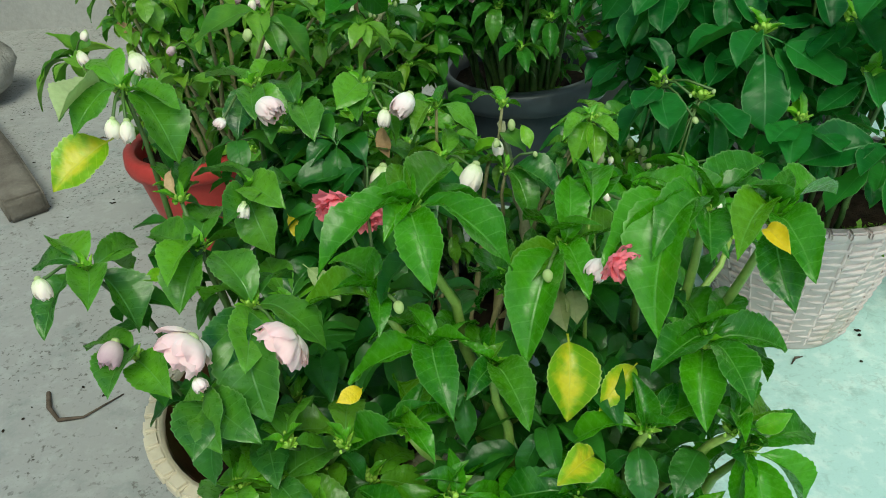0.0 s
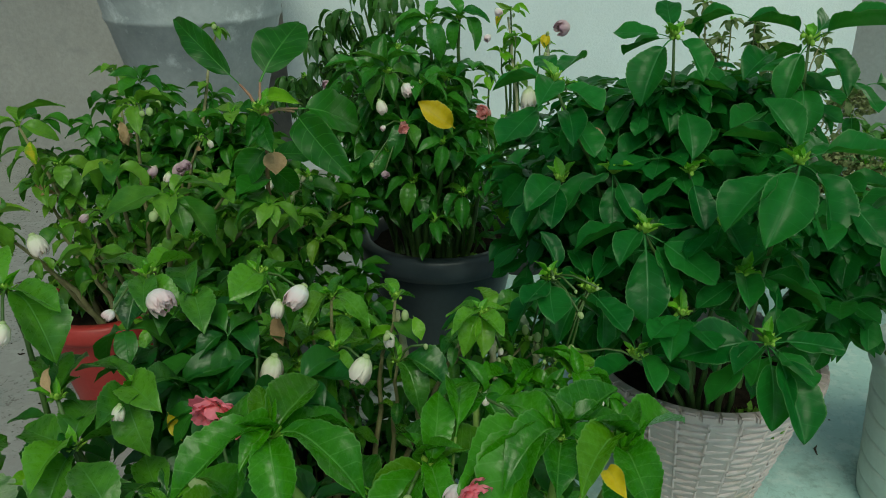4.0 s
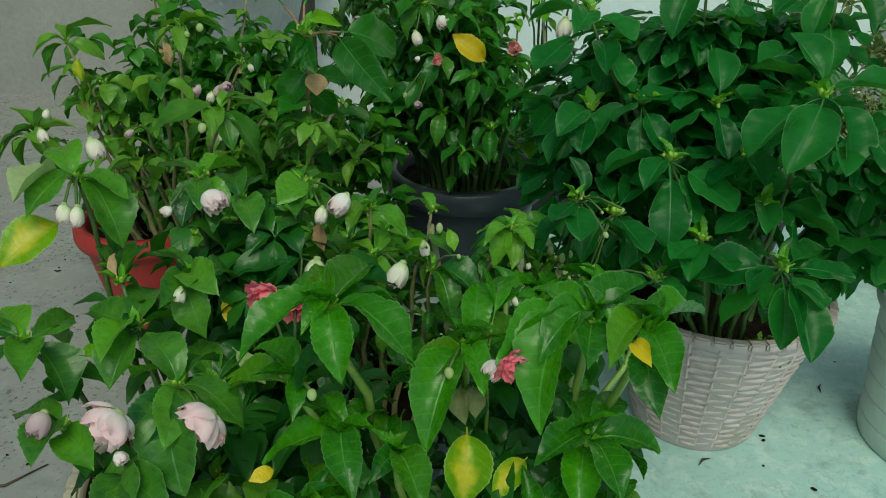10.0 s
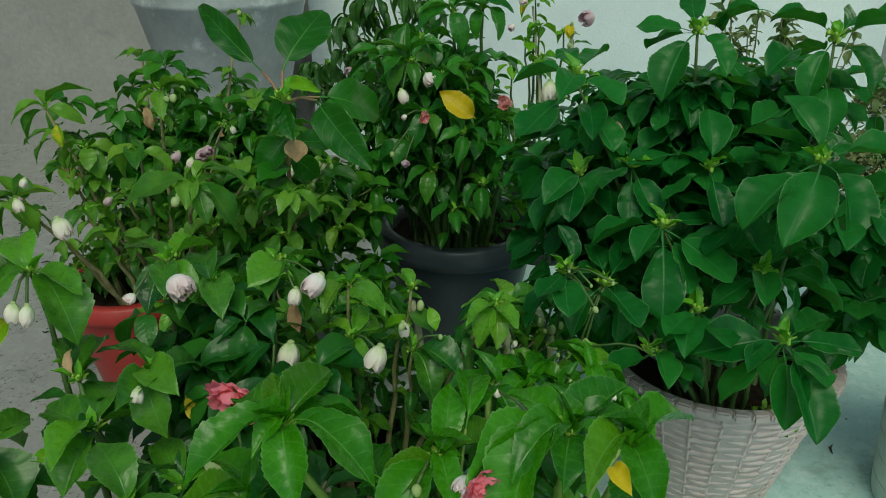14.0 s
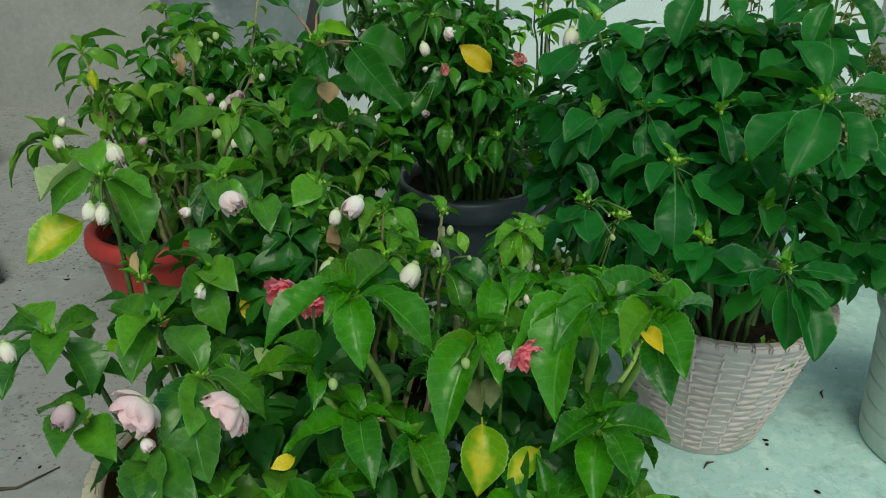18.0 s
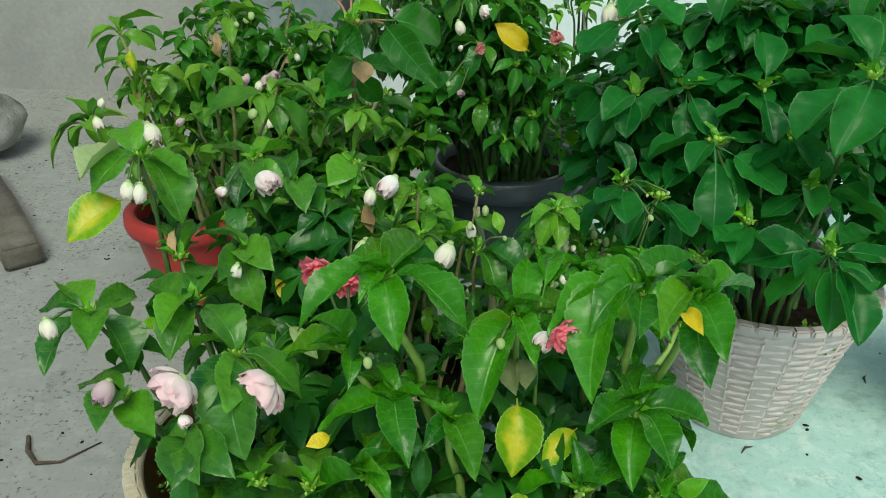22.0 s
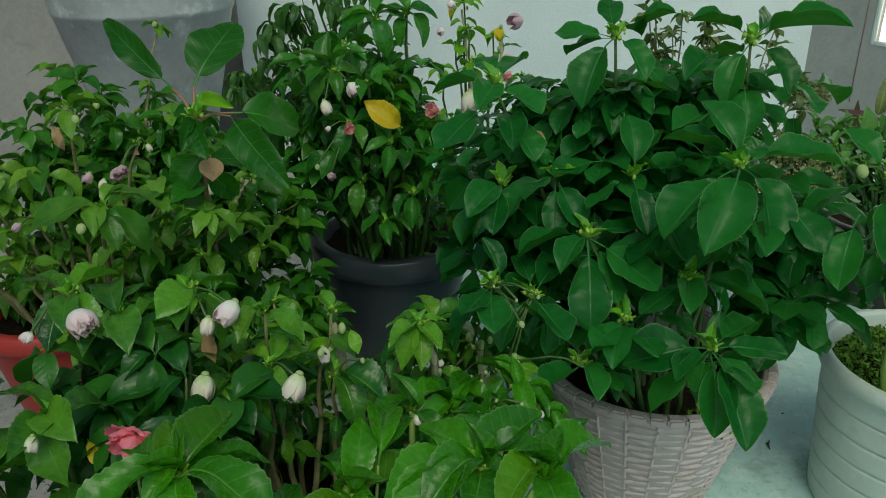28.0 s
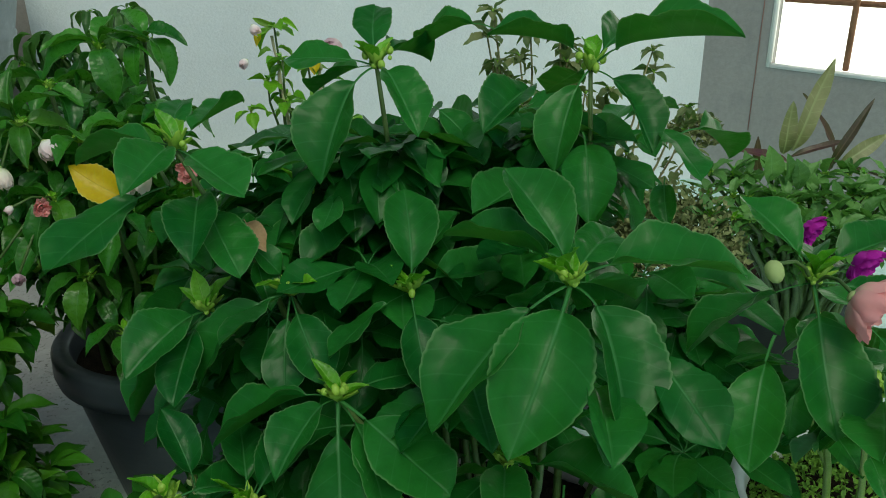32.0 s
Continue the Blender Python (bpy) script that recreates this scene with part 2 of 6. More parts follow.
OLD_STEM = surface("old_stem", [(0.3, (0.18, 0.17, 0.075)), (0.7, (0.34, 0.32, 0.16))], 50.0, 0.7, 0.4, 6.0)
BRIGHT_STEM = surface("bright_green_stem", [(0.3, (0.15, 0.27, 0.05)), (0.7, (0.27, 0.38, 0.09))], 40.0, 0.4, 0.2, 6.0)
PALE_STEM = surface("pale_stalk", [(0.3, (0.36, 0.36, 0.2)), (0.7, (0.55, 0.52, 0.34))], 60.0, 0.6, 0.4, 6.0)
TWIG = surface("dark_twig", [(0.3, (0.05, 0.035, 0.025)), (0.7, (0.11, 0.08, 0.06))], 50.0, 0.85, 0.4, 6.0)
PINK_STEM = surface("reddish_stem", [(0.3, (0.3, 0.14, 0.09)), (0.7, (0.36, 0.26, 0.14))], 40.0, 0.55, 0.2, 6.0)
SOIL = surface("dark_soil", [(0.3, (0.012, 0.009, 0.006)), (0.7, (0.05, 0.036, 0.025))], 60.0, 0.95, 1.0, 6.0, 0.1)
GREY_BASKET = surface("grey_beige_plastic", [(0.3, (0.5, 0.405, 0.395)), (0.7, (0.6, 0.5, 0.49))], 9.0, 0.45, 0.08, 12.0, 0.4, 0.0, (0.42, 0.35, 0.3), 6.0)
CREAM_BASKET = surface("cream_plastic", [(0.3, (0.5, 0.42, 0.32)), (0.7, (0.6, 0.53, 0.42))], 9.0, 0.55, 0.1, 12.0)
BROWN_INSIDE = surface("brown_plastic", [(0.3, (0.1, 0.045, 0.02)), (0.7, (0.16, 0.075, 0.035))], 8.0, 0.5, 0.1, 12.0)
RED_PLASTIC = surface("red_plastic", [(0.3, (0.34, 0.03, 0.028)), (0.7, (0.42, 0.042, 0.038))], 7.0, 0.45, 0.06, 12.0)
DARK_PLASTIC = surface("dark_blue_grey_plastic", [(0.3, (0.03, 0.042, 0.053)), (0.7, (0.046, 0.06, 0.074))], 6.0, 0.34, 0.06, 12.0)
WHITE_PLASTIC = surface("pale_green_white_plastic", [(0.3, (0.5, 0.58, 0.52)), (0.7, (0.62, 0.69, 0.63))], 6.0, 0.5, 0.06, 12.0, 0.4, 0.0, (0.4, 0.46, 0.4), 4.0)
BLACK_PLASTIC = surface("black_plastic", [(0.3, (0.015, 0.016, 0.016)), (0.7, (0.03, 0.03, 0.03))], 7.0, 0.5, 0.06, 12.0)
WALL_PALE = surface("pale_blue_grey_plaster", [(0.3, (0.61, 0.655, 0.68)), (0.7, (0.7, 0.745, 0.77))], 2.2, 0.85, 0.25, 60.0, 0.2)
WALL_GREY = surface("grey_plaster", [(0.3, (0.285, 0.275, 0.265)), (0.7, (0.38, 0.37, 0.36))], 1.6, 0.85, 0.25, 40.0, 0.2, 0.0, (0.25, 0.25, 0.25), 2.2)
TUB_GREY = surface("weathered_grey_paint", [(0.35, (0.3, 0.325, 0.34)), (0.65, (0.43, 0.455, 0.47))], 5.0, 0.7, 0.2, 9.0, 0.3, 0.0, (0.62, 0.65, 0.67), 9.0)
OLD_WOOD = surface("weathered_wood", [(0.3, (0.085, 0.072, 0.06)), (0.7, (0.17, 0.15, 0.13))], 12.0, 0.85, 0.5, 6.0, 0.2)
STONE = surface("grey_stone", [(0.3, (0.18, 0.17, 0.155)), (0.7, (0.33, 0.32, 0.3))], 9.0, 0.9, 0.9, 6.0, 0.2)
FRAME_WHITE = surface("white_window_paint", [(0.3, (0.82, 0.82, 0.81)), (0.7, (0.88, 0.88, 0.87))], 9.0, 0.5, 0.08, 9.0)
STAIN = surface("faded_red_stain", [(0.3, (0.32, 0.17, 0.15)), (0.7, (0.38, 0.23, 0.2))], 20.0, 0.85, 0.1, 6.0)
RUST = surface("rusty_bar", [(0.3, (0.2, 0.09, 0.05)), (0.7, (0.36, 0.18, 0.1))], 30.0, 0.75, 0.3, 6.0)
MOSS = surface("mossy_green", [(0.3, (0.06, 0.16, 0.015)), (0.7, (0.18, 0.36, 0.04))], 60.0, 0.7, 0.2, 4.0)
DRY_MASS = surface("dry_rosettes", [(0.3, (0.07, 0.13, 0.03)), (0.7, (0.3, 0.31, 0.14))], 60.0, 0.8, 0.2, 4.0)


def floor_material():
    m, n, l, b = nodes_of("painted_concrete")
    tc = n.new("ShaderNodeTexCoord")
    sep = n.new("ShaderNodeSeparateXYZ")
    l.new(tc.outputs["Object"], sep.inputs[0])
    wob = noise_at(n, l, tc.outputs["Object"], 2.0, 5.0)
    side = calc(n, l, "ADD", calc(n, l, "MULTIPLY", sep.outputs[0], 1.6), calc(n, l, "MULTIPLY", wob.outputs[0], 0.8))
    paint = ramp_between(n, l, side, [(0.2, (0.29, 0.285, 0.28)), (0.8, (0.43, 0.62, 0.6))]).outputs[0]
    flecks = noise_at(n, l, tc.outputs["Object"], 26.0, 6.0, 0.7)
    paint = blend(n, l, calc(n, l, "MULTIPLY", ramp_between(n, l, flecks.outputs[0], [(0.5, (0, 0, 0)), (0.6, (0.6, 0.6, 0.6))]).outputs[0], ramp_between(n, l, side, [(0.2, (0.2, 0.2, 0.2)), (0.8, (1, 1, 1))]).outputs[0]), paint, blend(n, l, 0.6, paint, (0.72, 0.8, 0.76)))
    grime = noise_at(n, l, tc.outputs["Object"], 9.0, 9.0, 0.75)
    worn = ramp_between(n, l, grime.outputs[0], [(0.53, (0, 0, 0)), (0.66, (0.75, 0.75, 0.75))])
    col = blend(n, l, worn.outputs[0], paint, blend(n, l, 0.55, paint, (0.12, 0.17, 0.155)))
    crackle = n.new("ShaderNodeTexVoronoi")
    crackle.feature = "DISTANCE_TO_EDGE"
    crackle.inputs["Scale"].default_value = 34.0
    warp = noise_at(n, l, tc.outputs["Object"], 14.0, 4.0)
    l.new(blend(n, l, 0.12, tc.outputs["Object"], warp.outputs["Color"]), crackle.inputs["Vector"])
    patchy = noise_at(n, l, tc.outputs["Object"], 11.0, 5.0, 0.7)
    lines = calc(n, l, "MULTIPLY", ramp_between(n, l, crackle.outputs["Distance"], [(0.02, (1, 1, 1)), (0.07, (0, 0, 0))]).outputs[0],
                 ramp_between(n, l, patchy.outputs[0], [(0.52, (0, 0, 0)), (0.6, (0.7, 0.7, 0.7))]).outputs[0])
    minty = ramp_between(n, l, side, [(0.25, (0.0, 0.0, 0.0)), (0.7, (0.3, 0.3, 0.3))]).outputs[0]
    col = blend(n, l, calc(n, l, "MULTIPLY", lines, minty), col, (0.09, 0.16, 0.145))
    fine = noise_at(n, l, tc.outputs["Object"], 75.0, 5.0, 0.7)
    col = blend(n, l, calc(n, l, "MULTIPLY", ramp_between(n, l, fine.outputs[0], [(0.57, (0, 0, 0)), (0.66, (1, 1, 1))]).outputs[0], minty), col, (0.16, 0.25, 0.23))
    crumbs = noise_at(n, l, tc.outputs["Object"], 110.0, 3.0, 0.6)
    heaps = noise_at(n, l, tc.outputs["Object"], 5.0, 5.0, 0.7)
    dirt = calc(n, l, "MULTIPLY", ramp_between(n, l, crumbs.outputs[0], [(0.57, (0, 0, 0)), (0.64, (1, 1, 1))]).outputs[0], ramp_between(n, l, heaps.outputs[0], [(0.42, (0, 0, 0)), (0.56, (0.85, 0.85, 0.85))]).outputs[0])
    bare = ramp_between(n, l, side, [(0.25, (1, 1, 1)), (0.7, (0.12, 0.12, 0.12))]).outputs[0]
    col = blend(n, l, calc(n, l, "MULTIPLY", dirt, bare), col, (0.07, 0.065, 0.055))
    flakes = noise_at(n, l, tc.outputs["Object"], 34.0, 7.0, 0.72)
    cover = noise_at(n, l, tc.outputs["Object"], 4.5, 4.0)
    blots = calc(n, l, "MULTIPLY", ramp_between(n, l, flakes.outputs[0], [(0.57, (0, 0, 0)), (0.61, (1, 1, 1))]).outputs[0],
                 ramp_between(n, l, cover.outputs[0], [(0.5, (0, 0, 0)), (0.58, (1, 1, 1))]).outputs[0])
    col = blend(n, l, calc(n, l, "MULTIPLY", calc(n, l, "MULTIPLY", blots, bare), 0.8), col, (0.11, 0.1, 0.09))
    l.new(col, b.inputs["Base Color"])
    b.inputs["Roughness"].default_value = 0.7
    bp = n.new("ShaderNodeBump")
    bp.inputs["Strength"].default_value, bp.inputs["Distance"].default_value = 0.3, 0.006
    l.new(grime.outputs[0], bp.inputs["Height"])
    l.new(bp.outputs[0], b.inputs["Normal"])
    return m


FLOOR = floor_material()


# ---- mesh helpers ----
def mesh_from(name, bm, material, smooth=True):
    me = bpy.data.meshes.new(name)
    bm.to_mesh(me)
    bm.free()
    me.materials.append(material)
    if smooth:
        for p in me.polygons:
            p.use_smooth = True
    return me


def thing(name, place, label, category, group=""):
    ob = new(name)
    ob.empty_display_size = 0.05
    ob.matrix_basis = Matrix.Translation(place)
    return tagged(ob, label, category, group)


def part(name, bm, material, parent, label="", smooth=True):
    ob = new(name, mesh_from(name, bm, material, smooth))
    ob.parent = parent
    return tagged(ob, label) if label else ob


def piece(name, mesh, parent, m, label=""):
    ob = new(name, mesh)
    ob.parent = parent
    ob.matrix_basis = m
    return tagged(ob, label) if label else ob


def lathe(profile, seg=48, wobble=0.0, cap=False):
    bm = bmesh.new()
    rings = []
    for r, z in profile:
        rings.append([bm.verts.new((r * math.cos(2 * math.pi * i / seg) * (1 + wobble * math.sin(3 * i)), r * math.sin(2 * math.pi * i / seg), z)) for i in range(seg)])
    for a, b in zip(rings, rings[1:]):
        for i in range(seg):
            bm.faces.new((a[i], a[(i + 1) % seg], b[(i + 1) % seg], b[i]))
    if cap:
        bm.faces.new(list(reversed(rings[0])))
    return bm


def disc(r, z, seg=32, bumps=0.0, rings=6):
    bm = bmesh.new()
    mid = bm.verts.new((0, 0, z))
    last = None
    for k in range(1, rings + 1):
        ring = []
        for i in range(seg):
            a = 2 * math.pi * i / seg
            x, y = r * k / rings * math.cos(a), r * k / rings * math.sin(a)
            ring.append(bm.verts.new((x, y, z + bumps * noise.noise(Vector((x * 40, y * 40, z))))))
        for i in range(seg):
            j = (i + 1) % seg
            if last is None:
                bm.faces.new((mid, ring[i], ring[j]))
            else:
                bm.faces.new((last[i], ring[i], ring[j], last[j]))
        last = ring
    return bm


def tube(points, radii, seg=7, bm=None):
    bm = bm or bmesh.new()
    rings = []
    for i, p in enumerate(points):
        a, b = points[max(i - 1, 0)], points[min(i + 1, len(points) - 1)]
        d = (b - a).normalized()
        u = d.cross(Vector((0.31, 0.2, 0.93))).normalized()
        v = d.cross(u)
        rings.append([bm.verts.new(p + (u * math.cos(2 * math.pi * k / seg) + v * math.sin(2 * math.pi * k / seg)) * radii[i]) for k in range(seg)])
    for a, b in zip(rings, rings[1:]):
        for k in range(seg):
            bm.faces.new((a[k], a[(k + 1) % seg], b[(k + 1) % seg], b[k]))
    bm.faces.new(rings[0])
    bm.faces.new(rings[-1])
    return bm


def box(sx, sy, sz, bevel=0.004, origin=(0, 0, 0)):
    bm = bmesh.new()
    bmesh.ops.create_cube(bm, size=1)
    bmesh.ops.scale(bm, vec=(sx, sy, sz), verts=bm.verts)
    if bevel:
        bmesh.ops.bevel(bm, geom=bm.edges[:], offset=bevel, segments=2, affect="EDGES")
    bmesh.ops.translate(bm, vec=origin, verts=bm.verts)
    return bm


# ---- structure ----
def slab(name, sx, sy, sz, m, material, label):
    ob = new(name, mesh_from(name, box(sx, sy, sz, 0), material, False))
    ob.matrix_basis = m
    return tagged(ob, label, name.split("_")[0], "", "structure")


bm = bmesh.new()
bmesh.ops.create_grid(bm, x_segments=40, y_segments=40, size=4.5)
floor = new("floor", mesh_from("floor", bm, FLOOR))
tagged(floor, "worn concrete floor with mint green and grey paint", "floor", "", "structure")

slab("wall_back", 2.2, 0.2, 2.8, pose(-0.34 + 1.1, 2.9, 1.4), WALL_PALE, "pale blue grey plastered wall")
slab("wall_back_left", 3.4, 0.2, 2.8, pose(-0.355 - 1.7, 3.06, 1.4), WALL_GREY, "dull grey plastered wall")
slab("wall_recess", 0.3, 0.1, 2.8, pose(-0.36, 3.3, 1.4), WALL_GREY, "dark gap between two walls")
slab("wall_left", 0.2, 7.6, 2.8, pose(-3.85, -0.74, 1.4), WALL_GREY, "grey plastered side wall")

# the splayed wall on the right, with its window opening
WALL_YAW = -60.0
right = pose(1.64, 2.8, 0, 0, 0, WALL_YAW)
SILL, HEAD, W0, W1 = 0.40, 1.375, 0.215, 1.115


def wall_piece(x0, x1, z0, z1):
    bm = bmesh.new()
    bmesh.ops.create_cube(bm, size=1)
    bmesh.ops.scale(bm, vec=(x1 - x0, 0.16, z1 - z0), verts=bm.verts)
    bmesh.ops.translate(bm, vec=((x0 + x1) / 2, 0.08, (z0 + z1) / 2), verts=bm.verts)
    return bm


bm = bmesh.new()
for x0, x1, z0, z1 in ((-0.1, W0, 0, 2.8), (W1, 3.6, 0, 2.8), (W0, W1, 0, SILL), (W0, W1, HEAD, 2.8)):
    t = wall_piece(x0, x1, z0, z1)
    me = bpy.data.meshes.new("tmp")
    t.to_mesh(me)
    t.free()
    bm.from_mesh(me)
    bpy.data.meshes.remove(me)
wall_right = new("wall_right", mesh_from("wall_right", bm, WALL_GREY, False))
wall_right.matrix_basis = right
tagged(wall_right, "grey plastered wall with a window opening", "wall", "", "structure")

window = new("window_1")
window.matrix_basis = right
tagged(window, "white framed window with rusty grille bars and bright panes", "window", "", "structure")
FR = 0.013
for nm, sx, sz, x, z in (("frame_side", FR, HEAD - SILL, W0 + FR / 2, (SILL + HEAD) / 2), ("frame_side", FR, HEAD - SILL, W1 - FR / 2, (SILL + HEAD) / 2),
                         ("frame_sill", W1 - W0 - 2 * FR, FR, (W0 + W1) / 2, SILL + FR / 2), ("frame_head", W1 - W0 - 2 * FR, FR, (W0 + W1) / 2, HEAD - FR / 2)):
    part(nm, box(sx, 0.016, sz, 0.002, (x, 0.004, z)), FRAME_WHITE, window)
for k in range(1, 4):
    part("grille_bar", box(0.015, 0.012, HEAD - SILL - 2 * FR, 0.002, (W0 + (W1 - W0) * k / 4 + 0.001, 0.02, (SILL + HEAD) / 2)), RUST, window)
for k in range(1, 5):
    part("cross_bar", box(W1 - W0 - 2 * FR, 0.01, 0.016, 0.002, ((W0 + W1) / 2, 0.035, SILL + (HEAD - SILL) * k / 5)), RUST, window)

m, n, l, b = nodes_of("daylight")
em = n.new("ShaderNodeEmission")
em.inputs[0].default_value, em.inputs[1].default_value = (1.0, 0.98, 0.97, 1), 2.6
l.new(em.outputs[0], n["Material Output"].inputs[0])
bm = bmesh.new()
bmesh.ops.create_grid(bm, x_segments=1, y_segments=1, size=0.5)
bmesh.ops.scale(bm, vec=(W1 - W0 - 0.004, HEAD - SILL - 0.004, 1), verts=bm.verts)
bright_sky = new("backdrop", mesh_from("backdrop", bm, m, False))
bright_sky.matrix_basis = right @ pose((W0 + W1) / 2, 0.05, (SILL + HEAD) / 2, 90, 0, 0)
tagged(bright_sky, "bright white daylight outside the window", "backdrop", "", "structure")
part("crack", box(0.003, 0.003, 2.2, 0.001, (0.185, -0.0015, 1.3)), STAIN, wall_right, "thin reddish stain line")
slab("ceiling", 8.0, 1.3, 0.15, pose(0, 2.75, 2.88), WALL_GREY, "grey plastered ceiling")


# ---- leaves ----
def leaf_mesh(name, material, width, arch, fold, tip, teeth=0.03, stalk=0.12, broad=0.55, twist=0.0, steps=22, wedge=1.15, cusp=0.7):
    """One leaf along x, one long, on a stalk: a wedge-shaped base, widest past its middle, a pointed tip, sawtooth edges, quilted between its side veins."""
    bm = bmesh.new()
    rows = []
    blunt = wedge * (1 - broad) / broad
    peak = broad ** wedge * (1 - broad) ** blunt
    rnd = random.Random(name + str(round(width * 1e4)) + str(round(arch * 1e4)))
    phase, sway, dome = rnd.uniform(0, 6.3), rnd.uniform(-0.045, 0.045), rnd.uniform(0.3, 1.0)
    line, x, z = [(0.0, 0.0)], 0.0, 0.0
    for i in range(steps):
        u = (i + 0.5) / steps
        slope = arch * (max(0.0, 1 - u / 0.42) - 0.55 * max(0.0, u - 0.5)) * 4.0
        x, z = x + math.cos(slope) / steps, z + math.sin(slope) / steps
        line.append((x, z))
    far, tilt = math.hypot(x, z), math.atan2(z, x)
    line = [((p * math.cos(tilt) + q * math.sin(tilt)) / far, (q * math.cos(tilt) - p * math.sin(tilt)) / far) for p, q in line]
    for i in range(steps + 1):
        u = i / steps
        s = min(1.0, max(0.0, (u - stalk) / (1 - stalk)))
        w = 0.5 * width * s ** wedge * (1 - s) ** blunt / peak * (1 - tip * max(0.0, (s - cusp) / (1 - cusp)) ** 1.1)
        if teeth and 0.12 < s < 0.97:
            w *= 1 + teeth * (0.9, 0.1, -0.9)[i % 3]
        w = max(w, 0.013 * (1 - u) + 0.001)
        x, z = line[i]
        row = []
        for v in (-1, -0.55, 0, 0.55, 1):
            ripple = (0.03 * math.sin(u * 12 + v * 2.0 + phase) * abs(v) ** 1.5 + 0.007 * math.sin(u * 34 - abs(v) * 3 + phase) * abs(v)) * (s > 0) * min(1.0, width / 0.4)
            row.append(bm.verts.new((x - 0.25 * fold * abs(v) * w, v * w + sway * math.sin(math.pi * u), z + (fold * abs(v) ** 1.5 + dome * abs(v) * (1.15 - abs(v))) * w + ripple + twist * v * w * u)))
        rows.append(row)
    uv, rim = bm.loops.layers.uv.new("blade"), bm.loops.layers.uv.new("rim")
    across, place = {}, {}
    for row in rows:
        for v, k in zip(row, (1, 0.55, 0, 0.55, 1)):
            across[v], place[v] = k, v.co.y - row[2].co.y
    for a, b in zip(rows, rows[1:]):
        for k in range(4):
            bm.faces.new((a[k], b[k], b[k + 1], a[k + 1]))
    for f in bm.faces:
        for c in f.loops:
            c[uv].uv = (c.vert.co.x, place[c.vert])
            c[rim].uv = (across[c.vert], 0)
    return mesh_from(name, bm, material)


LEAVES = {}


def leaf_set(kind, coarse=False):
    key = kind + (" coarse" if coarse else "")
    if key not in LEAVES:
        rnd = random.Random(kind)
        wide = {"broad": 0.6, "striped": 0.15, "plum": 0.13, "tan": 0.6, "wilted": 0.46, "small": 0.5, "young": 0.36, "soft": 0.47, "dusky": 0.53, "bright": 0.44, "lance": 0.46, "old": 0.5, "sage": 0.4, "deep": 0.48, "curled": 0.38}.get(kind, 0.56)
        blade, plain = kind in ("striped", "plum"), kind in ("striped", "plum", "broad")
        steep = kind in ("bright", "soft", "small", "dusky", "lance", "old")
        LEAVES[key] = [leaf_mesh("leaf", LEAF[kind], wide * rnd.uniform(0.88, 1.1), rnd.uniform(0.4, 0.75) if kind == "curled" else rnd.uniform(0.25, 0.5) if kind in ("small", "lance") else rnd.uniform(0.22, 0.5) if kind == "bright" else rnd.uniform(0.16, 0.4) if steep else rnd.uniform(0.08, 0.24), rnd.uniform(0.3, 1.15) if kind in ("bright", "young") else rnd.uniform(0.1, 0.85), 0.1 if plain else rnd.uniform(0.35, 0.5) if kind == "deep" else rnd.uniform(0.5, 0.68),
                                 0.0 if plain or coarse else rnd.uniform(0.012, 0.02) if kind == "deep" else rnd.uniform(0.026, 0.04), 0.02 if blade else rnd.uniform(0.2, 0.28) if kind == "deep" else rnd.uniform(0.08, 0.15),
                                 0.45 if plain else rnd.uniform(0.55, 0.61) if kind == "deep" else rnd.uniform(0.48, 0.55), rnd.uniform(-0.2, 0.2), 10 if coarse else 54 if kind == "deep" else 42, 0.6 if plain else rnd.uniform(0.72, 0.85) if kind == "deep" else rnd.uniform(0.66, 0.8), 0.82 if kind == "deep" else 0.68) for k in range(10)]
    return LEAVES[key]


BULK = {}


def bulk_arrays(mesh):
    """A leaf mesh as arrays: places, faces, and the blade's own coordinates for each face corner."""
    if mesh not in BULK:
        co = np.array([v.co[:] for v in mesh.vertices])
        fa = np.array([p.vertices[:] for p in mesh.polygons])
        uv = np.zeros((fa.size, 2), dtype=np.float32)
        mesh.uv_layers["blade"].data.foreach_get("uv", uv.reshape(-1))
        BULK[mesh] = (co, fa, uv)
    return BULK[mesh]


class Plant:
    """A potted plant: an empty at its root, its leaf kind, and its shoots."""

    def __init__(self, name, root, label, category, kind, length, stem=None, thick=0.0055, group="", droop=False):
        self.ob = thing(name, root, label, category, group)
        self.root, self.kind, self.length, self.stem, self.thick = Vector(root), kind, length, stem or STEM, thick
        self.tips, self.leaves, self.inner, self.outer, self.droop = [], 0, [], [], droop
        self.rnd = random.Random(name + label)


FLOWERS, FILLS = [], []


def near_flower(mid, flower):
    """Flowers push out into the light: no stray leaf lies over one."""
    out = Vector((0.0, -0.68, 0.73))
    along = min(max((mid - flower).dot(out), 0.0), 0.12)
    return (mid - flower - out * along).length < 0.034


